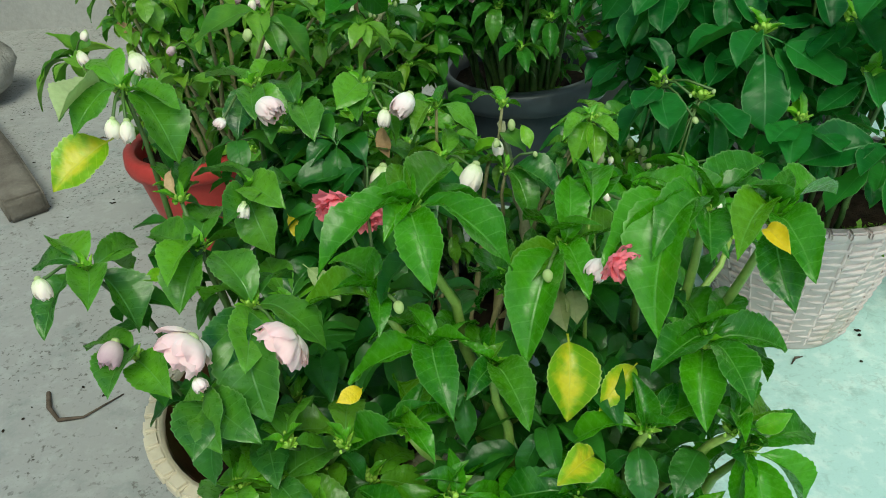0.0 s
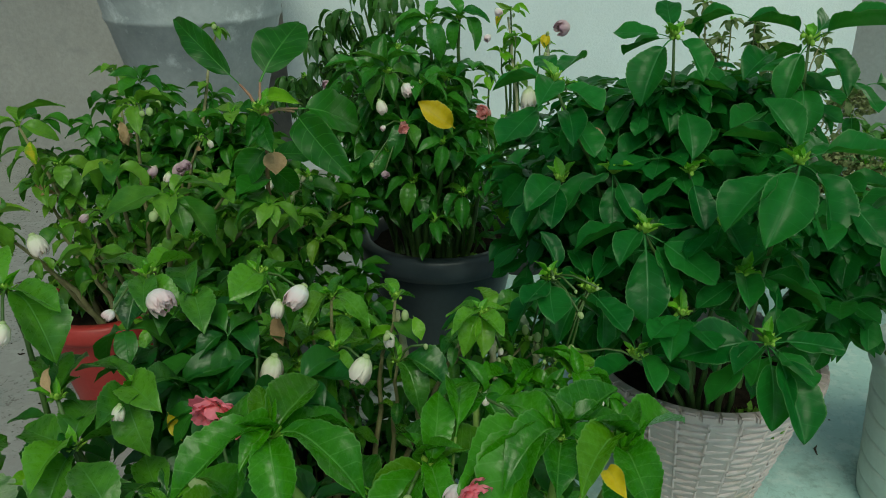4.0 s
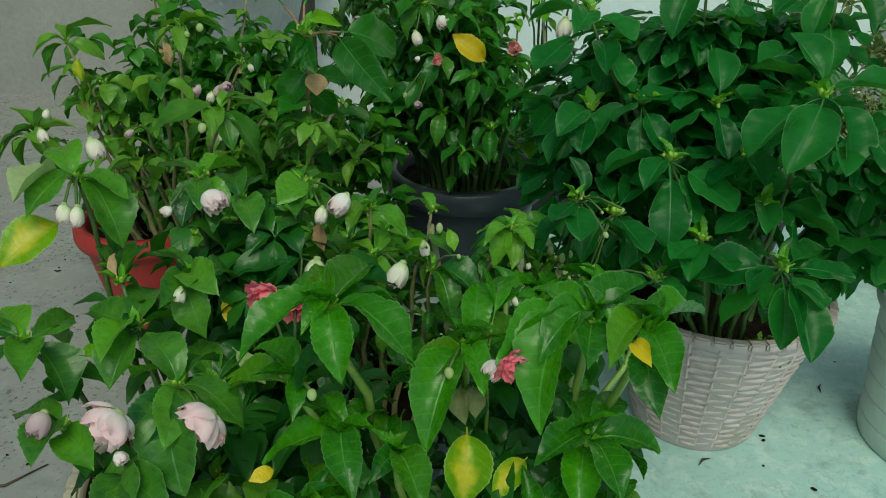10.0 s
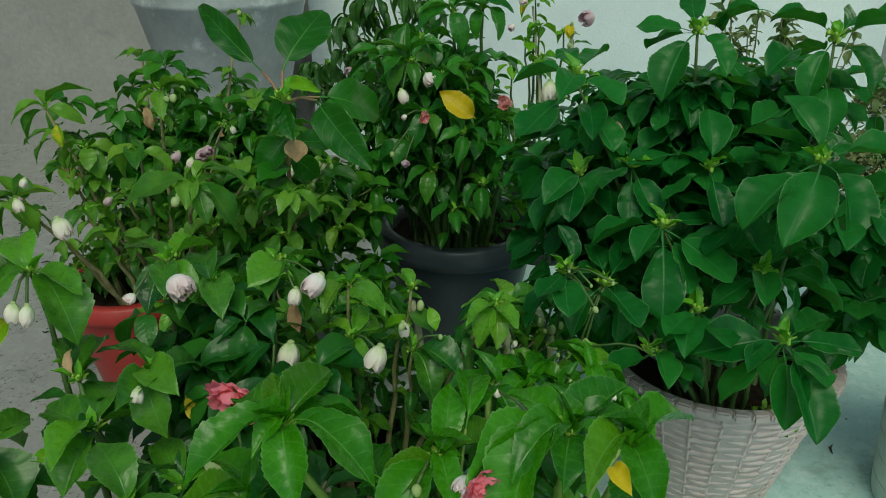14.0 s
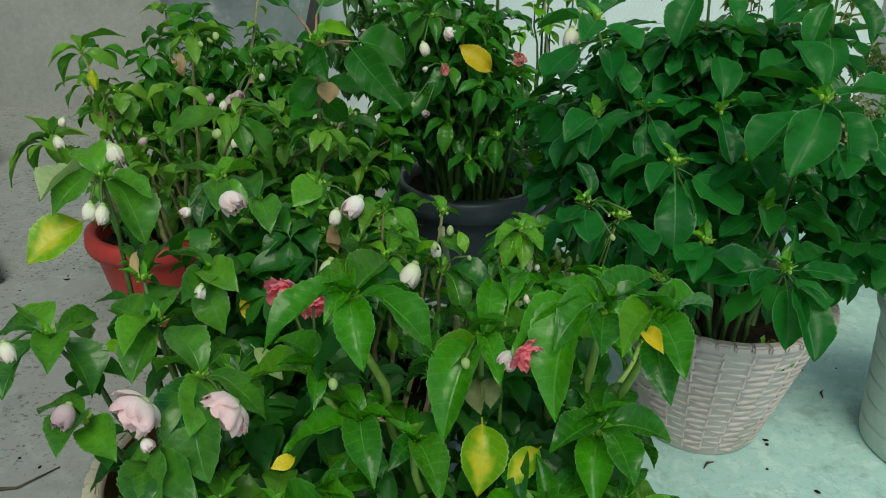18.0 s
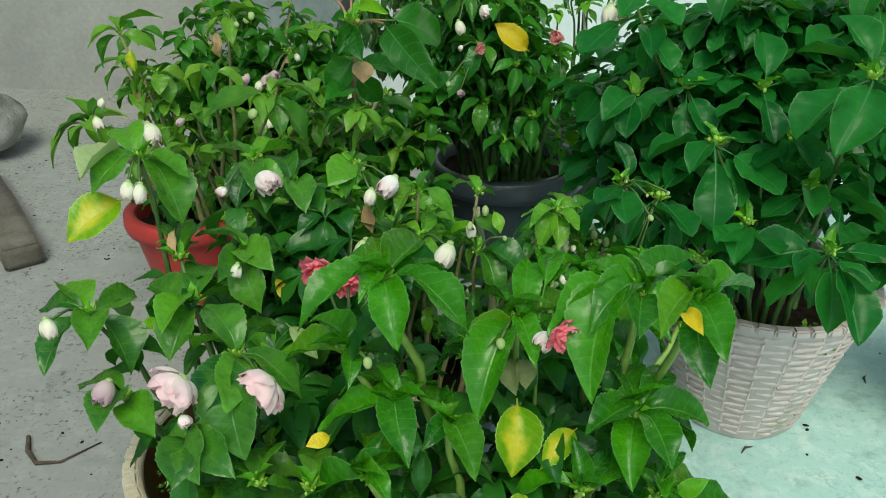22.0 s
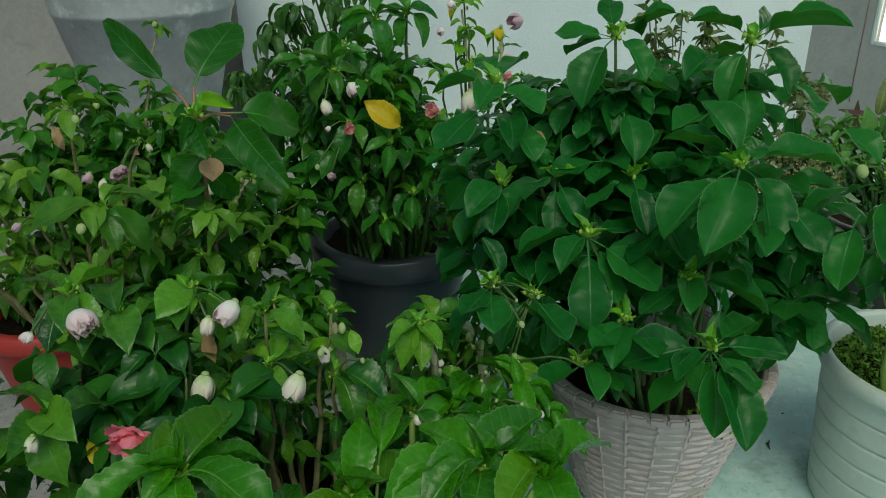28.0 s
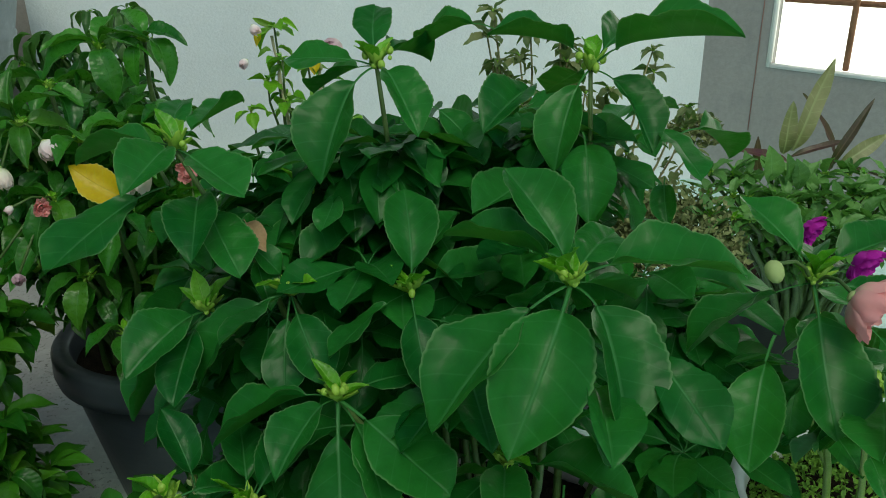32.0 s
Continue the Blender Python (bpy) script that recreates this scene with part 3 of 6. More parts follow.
def add_leaf(plant, base, az, el, length, kind=None, wide=1.0, name="leaf", inner=False, face=None, fill=False):
    rnd = plant.rnd
    a = Vector((math.cos(radians(el)) * math.cos(radians(az)), math.cos(radians(el)) * math.sin(radians(az)), math.sin(radians(el))))
    up = Vector((0, 0, 1)) if abs(a.z) < 0.97 else Vector((-math.cos(radians(az)), -math.sin(radians(az)), 0.1))
    if (kind or plant.kind) == "broad":
        face = Vector((0.0, -0.8, 0.6))
    y = (face or up).cross(a).normalized()
    z = a.cross(y)
    turn = Matrix((a, y, z)).transposed().to_4x4() @ Matrix.Rotation(radians(rnd.gauss(0, 13)), 4, "X")
    wide *= min(1.0, (0.11 / length) ** 0.6) if (kind or plant.kind) not in ("broad", "striped", "plum") else 1.0
    m = Matrix.Translation(Vector(base) - plant.root) @ turn @ Matrix.Diagonal((length, length * wide * rnd.uniform(0.9, 1.1), length, 1))
    mid = Vector(base) + a * length * 0.55
    if fill and any(near_flower(mid, p) for p in FLOWERS):
        return None
    if kind is None and inner:
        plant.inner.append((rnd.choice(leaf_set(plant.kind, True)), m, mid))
        return None
    if kind is None and plant.leaves > 285:
        plant.outer.append((rnd.choice(leaf_set(plant.kind)), m, mid))
        return None
    plant.leaves += 1
    ob = piece(name, rnd.choice(leaf_set(kind or plant.kind)), plant.ob, m)
    if fill:
        FILLS.append((ob, mid))
    return ob


def join_leaves(plant, name, leaves, material):
    """Leaves past counting, joined into one part."""
    leaves = [(mesh, m) for mesh, m, mid in leaves if not any(near_flower(mid, p) for p in FLOWERS)]
    if not leaves:
        return
    cos, faces, uvs, k = [], [], [], 0
    for mesh, m in leaves:
        co, fa, uv = bulk_arrays(mesh)
        mm = np.array(m)
        cos.append(co @ mm[:3, :3].T + mm[:3, 3])
        faces.append(fa + k)
        uvs.append(uv)
        k += len(co)
    me = bpy.data.meshes.new(name)
    me.from_pydata(np.concatenate(cos).tolist(), [], np.concatenate(faces).tolist())
    me.uv_layers.new(name="blade").data.foreach_set("uv", np.concatenate(uvs).astype(np.float32).reshape(-1))
    me.polygons.foreach_set("use_smooth", [True] * len(me.polygons))
    me.materials.append(material)
    ob = new(name, me)
    ob.parent = plant.ob
    tagged(ob, kind="stuff")


def close_crown(plant):
    """The older leaves inside the crown, most coloured darker for the shade there, and those of its outside that are
    too many to count.
    """
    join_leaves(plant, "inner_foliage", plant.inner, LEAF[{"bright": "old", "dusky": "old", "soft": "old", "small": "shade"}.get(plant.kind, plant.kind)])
    join_leaves(plant, "outer_foliage", plant.outer, LEAF[plant.kind])


def bud_cluster_mesh(seed):
    """The growing tip of a shoot: tight pale buds among folded leaflets."""
    rnd = random.Random(seed)
    bm = bmesh.new()
    for k in range(7):
        a, out = 2.4 * k, rnd.uniform(0.002, 0.01)
        m = (Matrix.Translation((out * math.cos(a), out * math.sin(a), rnd.uniform(0.001, 0.011))) @ Matrix.Rotation(rnd.uniform(-0.6, 0.6), 4, "X")
             @ Matrix.Diagonal((1, 1, rnd.uniform(1.1, 1.5), 1)))
        bmesh.ops.create_icosphere(bm, subdivisions=2, radius=rnd.uniform(0.0014, 0.0031), matrix=m)
    for k in range(9):
        a, up = 2.4 * k + rnd.uniform(-0.4, 0.4), rnd.uniform(0.5, 1.6)
        d = Vector((math.cos(a), math.sin(a), up)).normalized()
        side = d.cross(Vector((0, 0, 1))).normalized()
        over = side.cross(d)
        long, wide = rnd.uniform(0.011, 0.02), rnd.uniform(0.0022, 0.0036)
        rim = [(0.0, 0.25), (0.3, 0.8), (0.55, 1.0), (0.8, 0.6), (1.0, 0.04)]
        keel = [bm.verts.new(d * long * u - over * wide * 0.5 * (1 - u)) for u, w in rim]
        for sign in (-1, 1):
            edge = [bm.verts.new(d * long * u + side * sign * wide * w + over * wide * 0.5) for u, w in rim]
            for i in range(4):
                q = (keel[i], keel[i + 1], edge[i + 1], edge[i])
                bm.faces.new(q if sign > 0 else q[::-1])
    return mesh_from("shoot_tip", bm, LEAF["bud"])


BUDS = [bud_cluster_mesh(k) for k in range(5)]


def stem_to(plant, tip, thick, bend=0.5, hidden=False):
    """A stem from the soil to a shoot's tip; returns points along it."""
    rnd = plant.rnd
    end = Vector(tip) - plant.root
    spread = Vector((end.x, end.y, 0)) * 0.55
    spread *= min(1.0, 0.075 / max(spread.length, 1e-4))
    foot = spread + Vector((rnd.uniform(-0.02, 0.02), rnd.uniform(-0.02, 0.02), -0.01))
    mid = foot.lerp(end, 0.5) + Vector((-(end.x - foot.x) * 0.22 * bend, -(end.y - foot.y) * 0.22 * bend, abs(end.z) * 0.1))
    pts = [(1 - u) ** 2 * foot + 2 * u * (1 - u) * mid + u * u * end for u in (k / 8 for k in range(9))]
    for p in pts[1:-1]:
        p += Vector((rnd.uniform(-1, 1), rnd.uniform(-1, 1), 0)) * 0.004
    if not hidden:
        part("stem", tube(pts, [thick * (1.25 - 0.8 * k / 8) for k in range(9)]), plant.stem, plant.ob)
    return pts


def shoot(plant, tip, leaves, filler, young, inner=False):
    tip, rnd = Vector(tip), plant.rnd
    main = len(leaves) > 2
    pts = stem_to(plant, tip, plant.thick * (1.0 if main and tip.z - plant.root.z > 0.16 else 0.4) * (0.7 if inner else 1.0), hidden=(inner and rnd.random() > (0.12 if plant.kind == "deep" else 0.3)) or (len(leaves) < 3 and plant.kind == "deep"))
    plant.tips.append(tip)
    for az, el, length in leaves:
        add_leaf(plant, tip, az, el, length, inner=inner)
    if main and young:
        piece("shoot_tip", rnd.choice(BUDS), plant.ob, Matrix.Translation(tip - plant.root) @ Matrix.Rotation(rnd.uniform(0, 6.28), 4, "Z") @ Matrix.Diagonal((*[plant.length / 0.08 * 1.05] * 3, 1)))
        for k in range(young):
            a = rnd.uniform(0, 360)
            add_leaf(plant, tip, a, rnd.uniform(25, 70), plant.length * rnd.uniform(0.22, 0.42), "young")
        if plant.kind == "bright":
            for k in range(3):
                add_leaf(plant, tip, rnd.uniform(0, 360), rnd.uniform(30, 65), plant.length * rnd.uniform(0.4, 0.68), None, 0.75)
    for k in range(filler):
        u = rnd.uniform(0.66 if plant.kind == "deep" else 0.45, 0.92)
        p = pts[int(u * 8)].lerp(pts[min(int(u * 8) + 1, 8)], u * 8 % 1) + plant.root
        # fillers below these tips take the green darkened for crown shade
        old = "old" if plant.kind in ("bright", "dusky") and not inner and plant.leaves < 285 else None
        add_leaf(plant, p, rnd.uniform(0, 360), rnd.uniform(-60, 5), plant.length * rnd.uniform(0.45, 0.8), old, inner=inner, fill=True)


FILL = 7


def whorl(plant, tip, leaves):
    shoot(plant, tip, leaves, FILL if len(leaves) > 2 else 1, 4)


def rosette(plant, tip, count, length, low=-55, high=15, inner=False):
    if plant.droop:
        low, high = -85, -30
    elif plant.kind in ("small", "lance"):
        low, high = -58, 24
    elif plant.kind == "wilted":
        low, high = -80, 40
    elif plant.kind == "sage":
        low, high = -20, 62
    rnd = plant.rnd
    a0 = rnd.uniform(0, 360)
    shoot(plant, tip, [(a0 + 137.5 * k, rnd.uniform(low, high), length * rnd.uniform(0.75, 1.15)) for k in range(count)], plant_fill(plant) + (4 if inner else 0), 0 if inner else 3, inner)


def plant_fill(plant):
    return 13 if plant.kind in ("small", "wilted") else 8 if plant.kind == "lance" else 6


def petiole(plant, start, end, thick):
    """A bare leaf stalk that bows upwards a little."""
    a, b = Vector(start) - plant.root, Vector(end) - plant.root
    part("leaf_stalk", tube([a, a.lerp(b, 0.5) + Vector((0, 0, 0.12 * (b - a).length)), b], [thick * 1.2, thick, thick * 0.8], 6), plant.stem, plant.ob)


def odd_leaf(plant, base, az, el, length, kind, wide):
    add_leaf(plant, base, az, el, length, kind, wide, face=Vector((-0.1, -0.75, 0.65)))


def thicket(plant, middle, size, count, leaves, length):
    """Further shoots inside the crown, behind the outer ones."""
    rnd = plant.rnd
    for k in range(count):
        v = Vector((rnd.gauss(0, 1), rnd.gauss(0, 1), rnd.gauss(0, 1))).normalized() * rnd.uniform(0.3, 1.0)
        rosette(plant, (middle[0] + v.x * size[0], middle[1] + v.y * size[1], middle[2] + v.z * size[2]), leaves, length, inner=True)


def bare_stalk(plant, foot, tip, thick):
    """An old knotted stalk that has lost its leaves, with pods and small curled leaves near its tip."""
    rnd = plant.rnd
    foot, tip = Vector(foot) - plant.root, Vector(tip) - plant.root
    pts = [foot.lerp(tip, k / 10) + Vector((rnd.uniform(-1, 1), rnd.uniform(-1, 1), 0)) * 0.002 for k in range(11)]
    ob = part("stalk", tube(pts, [thick * (1.15 - 0.05 * k) * (1.3 if k % 3 == 1 else 0.95) for k in range(11)], 8), PALE_STEM, plant.ob, "pale knotted stalk")
    FLOWERS.extend(plant.root + pts[k] for k in (3, 6, 9))
    for ob2, mid in FILLS[:]:
        if any(near_flower(mid, p) for p in FLOWERS[-3:]):
            FILLS.remove((ob2, mid))
            bpy.data.objects.remove(ob2)
    for k in range(7):
        p = pts[5 + k % 6] + Vector((rnd.uniform(-1, 1), rnd.uniform(-1, 0.4), rnd.uniform(-0.3, 1))) * 0.016
        pod = piece("pod", POD, ob, Matrix.Translation(p) @ Matrix.Rotation(rnd.uniform(-0.7, 0.7), 4, "X") @ Matrix.Diagonal((*[rnd.uniform(0.6, 1.1)] * 3, 1)))
    for k in range(6):
        add_leaf(plant, pts[4 + k] + plant.root, rnd.uniform(0, 360), rnd.uniform(-75, 10), rnd.uniform(0.028, 0.05), rnd.choice(("lime", "small", "soft", "small")), 0.8)


def pod_mesh():
    bm = bmesh.new()
    bmesh.ops.create_uvsphere(bm, u_segments=8, v_segments=6, radius=0.0042)
    for v in bm.verts:
        v.co.z *= 1.5
        v.co.x *= 1 - 18 * max(0.0, v.co.z) ** 1
        v.co.y *= 1 - 18 * max(0.0, v.co.z) ** 1
    return mesh_from("pod", bm, PETAL["green"])


POD = pod_mesh()


# ---- flowers ----
def petal_mesh(name, material):
    """A cupped petal: a crumpled patch of a ball of radius one, hugging its x side; buds close, full flowers ruffle outwards."""
    rnd = random.Random(name)
    shift = Vector((rnd.uniform(0, 50), rnd.uniform(0, 50), 0))
    ruffled, closed = name.startswith(("coral", "magenta", "pink", "rose")), name.startswith(("cream", "mauve", "blush"))
    bm = bmesh.new()
    rows = []
    for i in range(10):
        u = i / 9
        row = []
        for k in range(9):
            v = k / 4 - 1
            th = radians(12) + u * (1 - 0.22 * v * v + 0.05 * noise.noise(shift + Vector((v * 3, 9, 0)))) * radians(138 if closed else 118)
            az = v * radians(58) * (0.35 + 0.65 * math.sin(math.pi * (0.1 + 0.65 * u)))
            crease = noise.noise(shift + Vector((v * 2.4, u * 1.5, 0))) + 0.5 * noise.noise(shift + Vector((v * 6, u * 2.5, 4)))
            rad = 1 + (0.3 if ruffled else 0.0 if closed else 0.16) * u ** 4 + (0.55 if ruffled else (0.34 if name.startswith("blush") else 0.24) if closed else 0.3) * u * u * crease
            row.append(bm.verts.new((rad * math.sin(th) * math.cos(az), rad * math.sin(th) * math.sin(az), -rad * math.cos(th))))
        rows.append(row)
    for a, b in zip(rows, rows[1:]):
        for k in range(8):
            bm.faces.new((a[k], b[k], b[k + 1], a[k + 1]))
    return mesh_from("petal", bm, material)


PETALS = {k: [petal_mesh(k + str(j), PETAL[k]) for j in range(6)] for k in PETAL}


def egg(r, stretch=1.4):
    bm = bmesh.new()
    bmesh.ops.create_icosphere(bm, subdivisions=2, radius=r)
    for v in bm.verts:
        v.co.z *= stretch * (1.15 if v.co.z > 0 else 0.9)
    return bm


def blossom(plant, place, r, tint):
    rnd = plant.rnd
    r *= {"cream": 0.79, "mauve": 0.9}.get(tint, 1.0)
    place = Vector(place)
    if tint != "green":
        FLOWERS.append(place)
        for ob, mid in FILLS[:]:
            if near_flower(mid, place):
                FILLS.remove((ob, mid))
                bpy.data.objects.remove(ob)
    axis = Vector((rnd.uniform(-0.6, 0.6), -0.6, rnd.uniform(-0.6, 0.1))).normalized()
    if tint == "coral":
        axis = Vector((rnd.uniform(-0.5, 0.5), -0.6, -0.2)).normalized()
    if tint == "rose":
        axis = Vector((rnd.choice((-0.6, 0.5)), -0.6, -0.5)).normalized()
    if tint == "blush":
        axis = Vector((rnd.choice((-0.5, 0.55)), -0.6, rnd.uniform(-0.75, -0.3))).normalized()
    if tint == "cream":
        axis = Vector((rnd.uniform(-0.4, 0.4), -0.35, -0.85)).normalized()
    if tint == "green":
        axis = Vector((rnd.uniform(-0.5, 0.5), -0.5, -0.6)).normalized()
    turn = axis.to_track_quat("Z", "Y").to_matrix().to_4x4()
    full = tint in ("coral", "magenta", "pink", "rose") and r > 0.009
    r *= {"rose": 0.56, "pink": 0.64}.get(tint, 0.55) if full else 0.6 if tint == "blush" else 0.56 if tint == "green" else 0.8
    core = part("flower" if tint != "green" else "bud", egg(r * {"green": 0.8, "cream": 0.55, "mauve": 0.55, "blush": 0.4}.get(tint, 0.3), 1.25), PETAL[tint], plant.ob, {"rose": "blush"}.get(tint, tint) + (" double flower" if tint != "green" else " flower bud"))
    core.matrix_basis = Matrix.Translation(place - plant.root) @ turn
    if tint != "green":
        rings = {"rose": ((5, 26, 1.1), (5, 15, 1.12), (5, 6, 1.05), (5, -3, 0.94), (4, -12, 0.78)), "pink": ((5, 22, 1.15), (5, 10, 1.1), (5, 2, 1.0), (4, -6, 0.8)),
                 "blush": ((5, 9, 1.05), (5, 4, 1.03), (4, -2, 0.96), (4, -8, 0.84), (3, -12, 0.68)), "cream": ((5, 2, 0.98), (4, 0, 0.94), (3, -5, 0.8)), "mauve": ((4, 4, 1.0), (3, 0, 0.92), (3, -5, 0.8))}
        for ring, (count, lean, size) in enumerate(rings.get(tint, ((5, 40, 1.15), (5, 26, 1.1), (5, 13, 1.0), (4, 2, 0.86), (3, -8, 0.66)))):
            for k in range(count):
                a = 360 / count * k + ring * 31 + rnd.uniform(-14, 14)
                m = (Matrix.Translation((0, 0, -r)) @ Matrix.Rotation(radians(a), 4, "Z") @ Matrix.Rotation(radians(lean + rnd.uniform(-13, 13) * (1.0 if full else 0.6)), 4, "Y")
                     @ Matrix.Diagonal((r * size * rnd.uniform(0.85, 1.1), r * size * rnd.uniform(0.75, 1.0), r * size * (rnd.uniform(0.85, 1.1) if full else 1.5 if tint == "cream" else 1.3) * rnd.uniform(0.94, 1.06), 1)) @ Matrix.Translation((0, 0, 1)))
                piece("petal", rnd.choice(PETALS[tint]), core, m)
        cup = part("calyx", egg(r * 0.4, 0.8), PETAL["green"], core, "green calyx")
        cup.matrix_basis = Matrix.Translation((0, 0, -r * 1.02))
    if plant.tips:
        hub = min(plant.tips, key=lambda p: (p - place).length)
        if 0.004 < (hub - place).length < 0.12:
            a, b = hub - plant.root, place - plant.root - axis * r * 0.5
            mid = a.lerp(b, 0.5) + Vector((0, 0, 0.01))
            part("flower_stalk", tube([a, a.lerp(mid, 0.5) + Vector((0, 0, 0.004)), mid, b], [0.0016, 0.0015, 0.0014, 0.0016], 5), STEM, plant.ob)


# ---- pots ----
def basket_pot(place, r0, r1, h, material, inside, label, turn=0.0, deep=0.04):
    """A moulded plastic basket pot: upright ribs, short woven strips between them, a notched rim."""
    ob = thing("flower_pot", place, label, "flower pot", "flower pots")
    part("body", lathe([(r0, 0), (r0 + 0.004, 0.006), (r1 - 0.012, h - 0.02), (r1 - 0.004, h - 0.012), (r1 - 0.004, h), (r1 - 0.016, h), (r1 - 0.018, h - 0.02), (r0 * 0.9, 0.02)], cap=True), material, ob)
    part("lining", lathe([(r1 - 0.0185, h - 0.002), ((r0 + r1) / 2 - 0.02, h * 0.5), (r0 - 0.016, 0.03)]), inside, ob)
    bm = bmesh.new()
    cols, rows = 24, 17
    for c in range(cols):
        a = 2 * math.pi * c / cols + turn
        lo, hi = Vector((r0 + 0.004, 0, 0.012)), Vector((r1 - 0.0105, 0, h - 0.012))
        rot = Matrix.Rotation(a, 3, "Z")
        tube([rot @ lo, rot @ lo.lerp(hi, 0.5), rot @ hi], [0.0022, 0.0025, 0.0028], 6, bm)
        for r in range(rows):
            u = (r + 0.5) / rows
            rad = r0 + 0.0045 + (r1 - 0.0125 - r0 - 0.0035) * u
            z = 0.012 + (h - 0.03) * (u + (0.2 if c % 2 else -0.2) / rows)
            s = 0.25 if r % 2 else 0.0
            pts = []
            for q in (-0.04, 0.3, 0.7, 1.04):
                aa = a + 2 * math.pi / cols * (q + s * 0.3)
                bulge = 0.0014 * math.sin(math.pi * min(max(q, 0.0), 1.0)) - 0.0017
                pts.append(Vector(((rad + bulge) * math.cos(aa), (rad + bulge) * math.sin(aa), z + (0.0035 if (r + c) % 2 else -0.0035) * (q - 0.5))))
            tube(pts if (r + c) % 2 else pts[::-1], [0.0040, 0.0042, 0.0032, 0.0014], 6, bm)
    part("woven_relief", bm, material, ob)
    bm = bmesh.new()
    for c in range(44):
        a = 2 * math.pi * c / 44
        t = box(0.016, 2 * math.pi * r1 / 44 * 0.88, 0.013, 0.0028)
        bmesh.ops.transform(t, matrix=Matrix.Rotation(a, 4, "Z") @ Matrix.Translation((r1 - 0.005, 0, h - 0.003)), verts=t.verts)
        me = bpy.data.meshes.new("tmp")
        t.to_mesh(me)
        t.free()
        bm.from_mesh(me)
        bpy.data.meshes.remove(me)
    part("rim", bm, material, ob, "notched rim", False)
    part("soil", disc(r1 - 0.022 - deep * 0.3, h - deep, 36, 0.012), SOIL, ob)
    return ob


def round_pot(place, r0, r1, h, material, label, rim=0.03, lip=0.012, grooves=0):
    ob = thing("flower_pot", place, label, "flower pot", "flower pots")
    prof = [(r0 * 0.97, 0), (r0, 0.004)]
    top = h - rim
    for k in range(grooves):
        u = (k + 1) / (grooves + 1)
        rad = r0 + (r1 - r0) * u
        prof += [(rad, top * u - 0.006), (rad, top * u - 0.0022), (rad - 0.0016, top * u - 0.0012), (rad - 0.0016, top * u + 0.0008), (rad, top * u + 0.0016), (rad, top * u + 0.006)]
    prof += [(r1, top)]
    part("body", lathe(prof, cap=True), material, ob)
    part("rim", lathe([(r1 - 0.002, top - 0.004), (r1 + lip, top), (r1 + lip + 0.003, top + rim * 0.3), (r1 + lip + 0.001, h - 0.004), (r1 + lip - 0.004, h), (r1 - 0.006, h), (r1 - 0.009, h - 0.006), (r1 - 0.014, h - 0.06)]), material, ob, "rounded rolled rim")
    part("soil", disc(r1 - 0.01, h - 0.035, 36, 0.012), SOIL, ob)
    return ob


basket_pot((0.5015, 1.049, 0), 0.097, 0.1755, 0.254, GREY_BASKET, GREY_BASKET, "grey beige plastic basket pot with woven pattern")
basket_pot((-0.175, 0.635, 0), 0.11, 0.168, 0.25, CREAM_BASKET, BROWN_INSIDE, "cream plastic basket pot with brown inside", 0.1, 0.09)
round_pot((0.09, 0.55, 0), 0.08, 0.105, 0.17, DARK_PLASTIC, "dark grey plastic pot under bright green leaves", 0.025)
round_pot((-0.03, 0.87, 0), 0.085, 0.12, 0.19, DARK_PLASTIC, "dark grey plastic pot with bare stalks", 0.025)
round_pot((-0.50, 1.37, 0), 0.08, 0.118, 0.22, RED_PLASTIC, "red plastic flower pot on the concrete floor", 0.035)
round_pot((0.125, 1.545, 0), 0.112, 0.154, 0.265, DARK_PLASTIC, "large dark blue grey pot with rolled rim", 0.045, 0.016)
round_pot((0.90, 0.975, 0), 0.13, 0.147, 0.262, WHITE_PLASTIC, "pale green white plastic pot with ring grooves", 0.022, 0.007, 5)
round_pot((0.12, 2.2, 0), 0.08, 0.11, 0.15, BLACK_PLASTIC, "black plastic nursery pot beside the wall", 0.025)
round_pot((0.36, 1.95, 0), 0.09, 0.12, 0.22, BLACK_PLASTIC, "small black pot with a sparse plant", 0.025)
round_pot((0.74, 1.62, 0), 0.1, 0.13, 0.18, BLACK_PLASTIC, "black pot holding a wilted plant", 0.025)
round_pot((1.25, 1.66, 0), 0.1, 0.13, 0.2, BLACK_PLASTIC, "black pot with purple and striped blades", 0.03)

# ---- the plants ----
basket_plant = Plant("impatiens_plant", (0.51, 1.01, 0.2), "bushy deep green impatiens in the grey basket pot", "plant", "deep", 0.085, thick=0.0038, group="potted plants")
whorl(basket_plant, (0.395, 1.011, 0.728), [(83, 29, 0.078), (49, -5, 0.078), (-73, -29, 0.078), (-134, -46, 0.102), (149, 2, 0.078), (130, -21, 0.078)])
whorl(basket_plant, (0.554, 0.985, 0.722), [(-180, 20, 0.086), (49, 17, 0.078), (-46, 16, 0.115), (-62, -39, 0.081), (-137, -53, 0.085), (99, -22, 0.078)])
whorl(basket_plant, (0.488, 1.011, 0.750), [(136, -16, 0.078)])
whorl(basket_plant, (0.611, 0.948, 0.677), [(27, -23, 0.078)])
whorl(basket_plant, (0.434, 1.048, 0.693), [(-50, -31, 0.078)])
whorl(basket_plant, (0.517, 0.994, 0.705), [(-138, -11, 0.078)])
whorl(basket_plant, (0.426, 1.038, 0.647), [(-137, -27, 0.078), (-85, 0, 0.078), (166, -15, 0.087)])
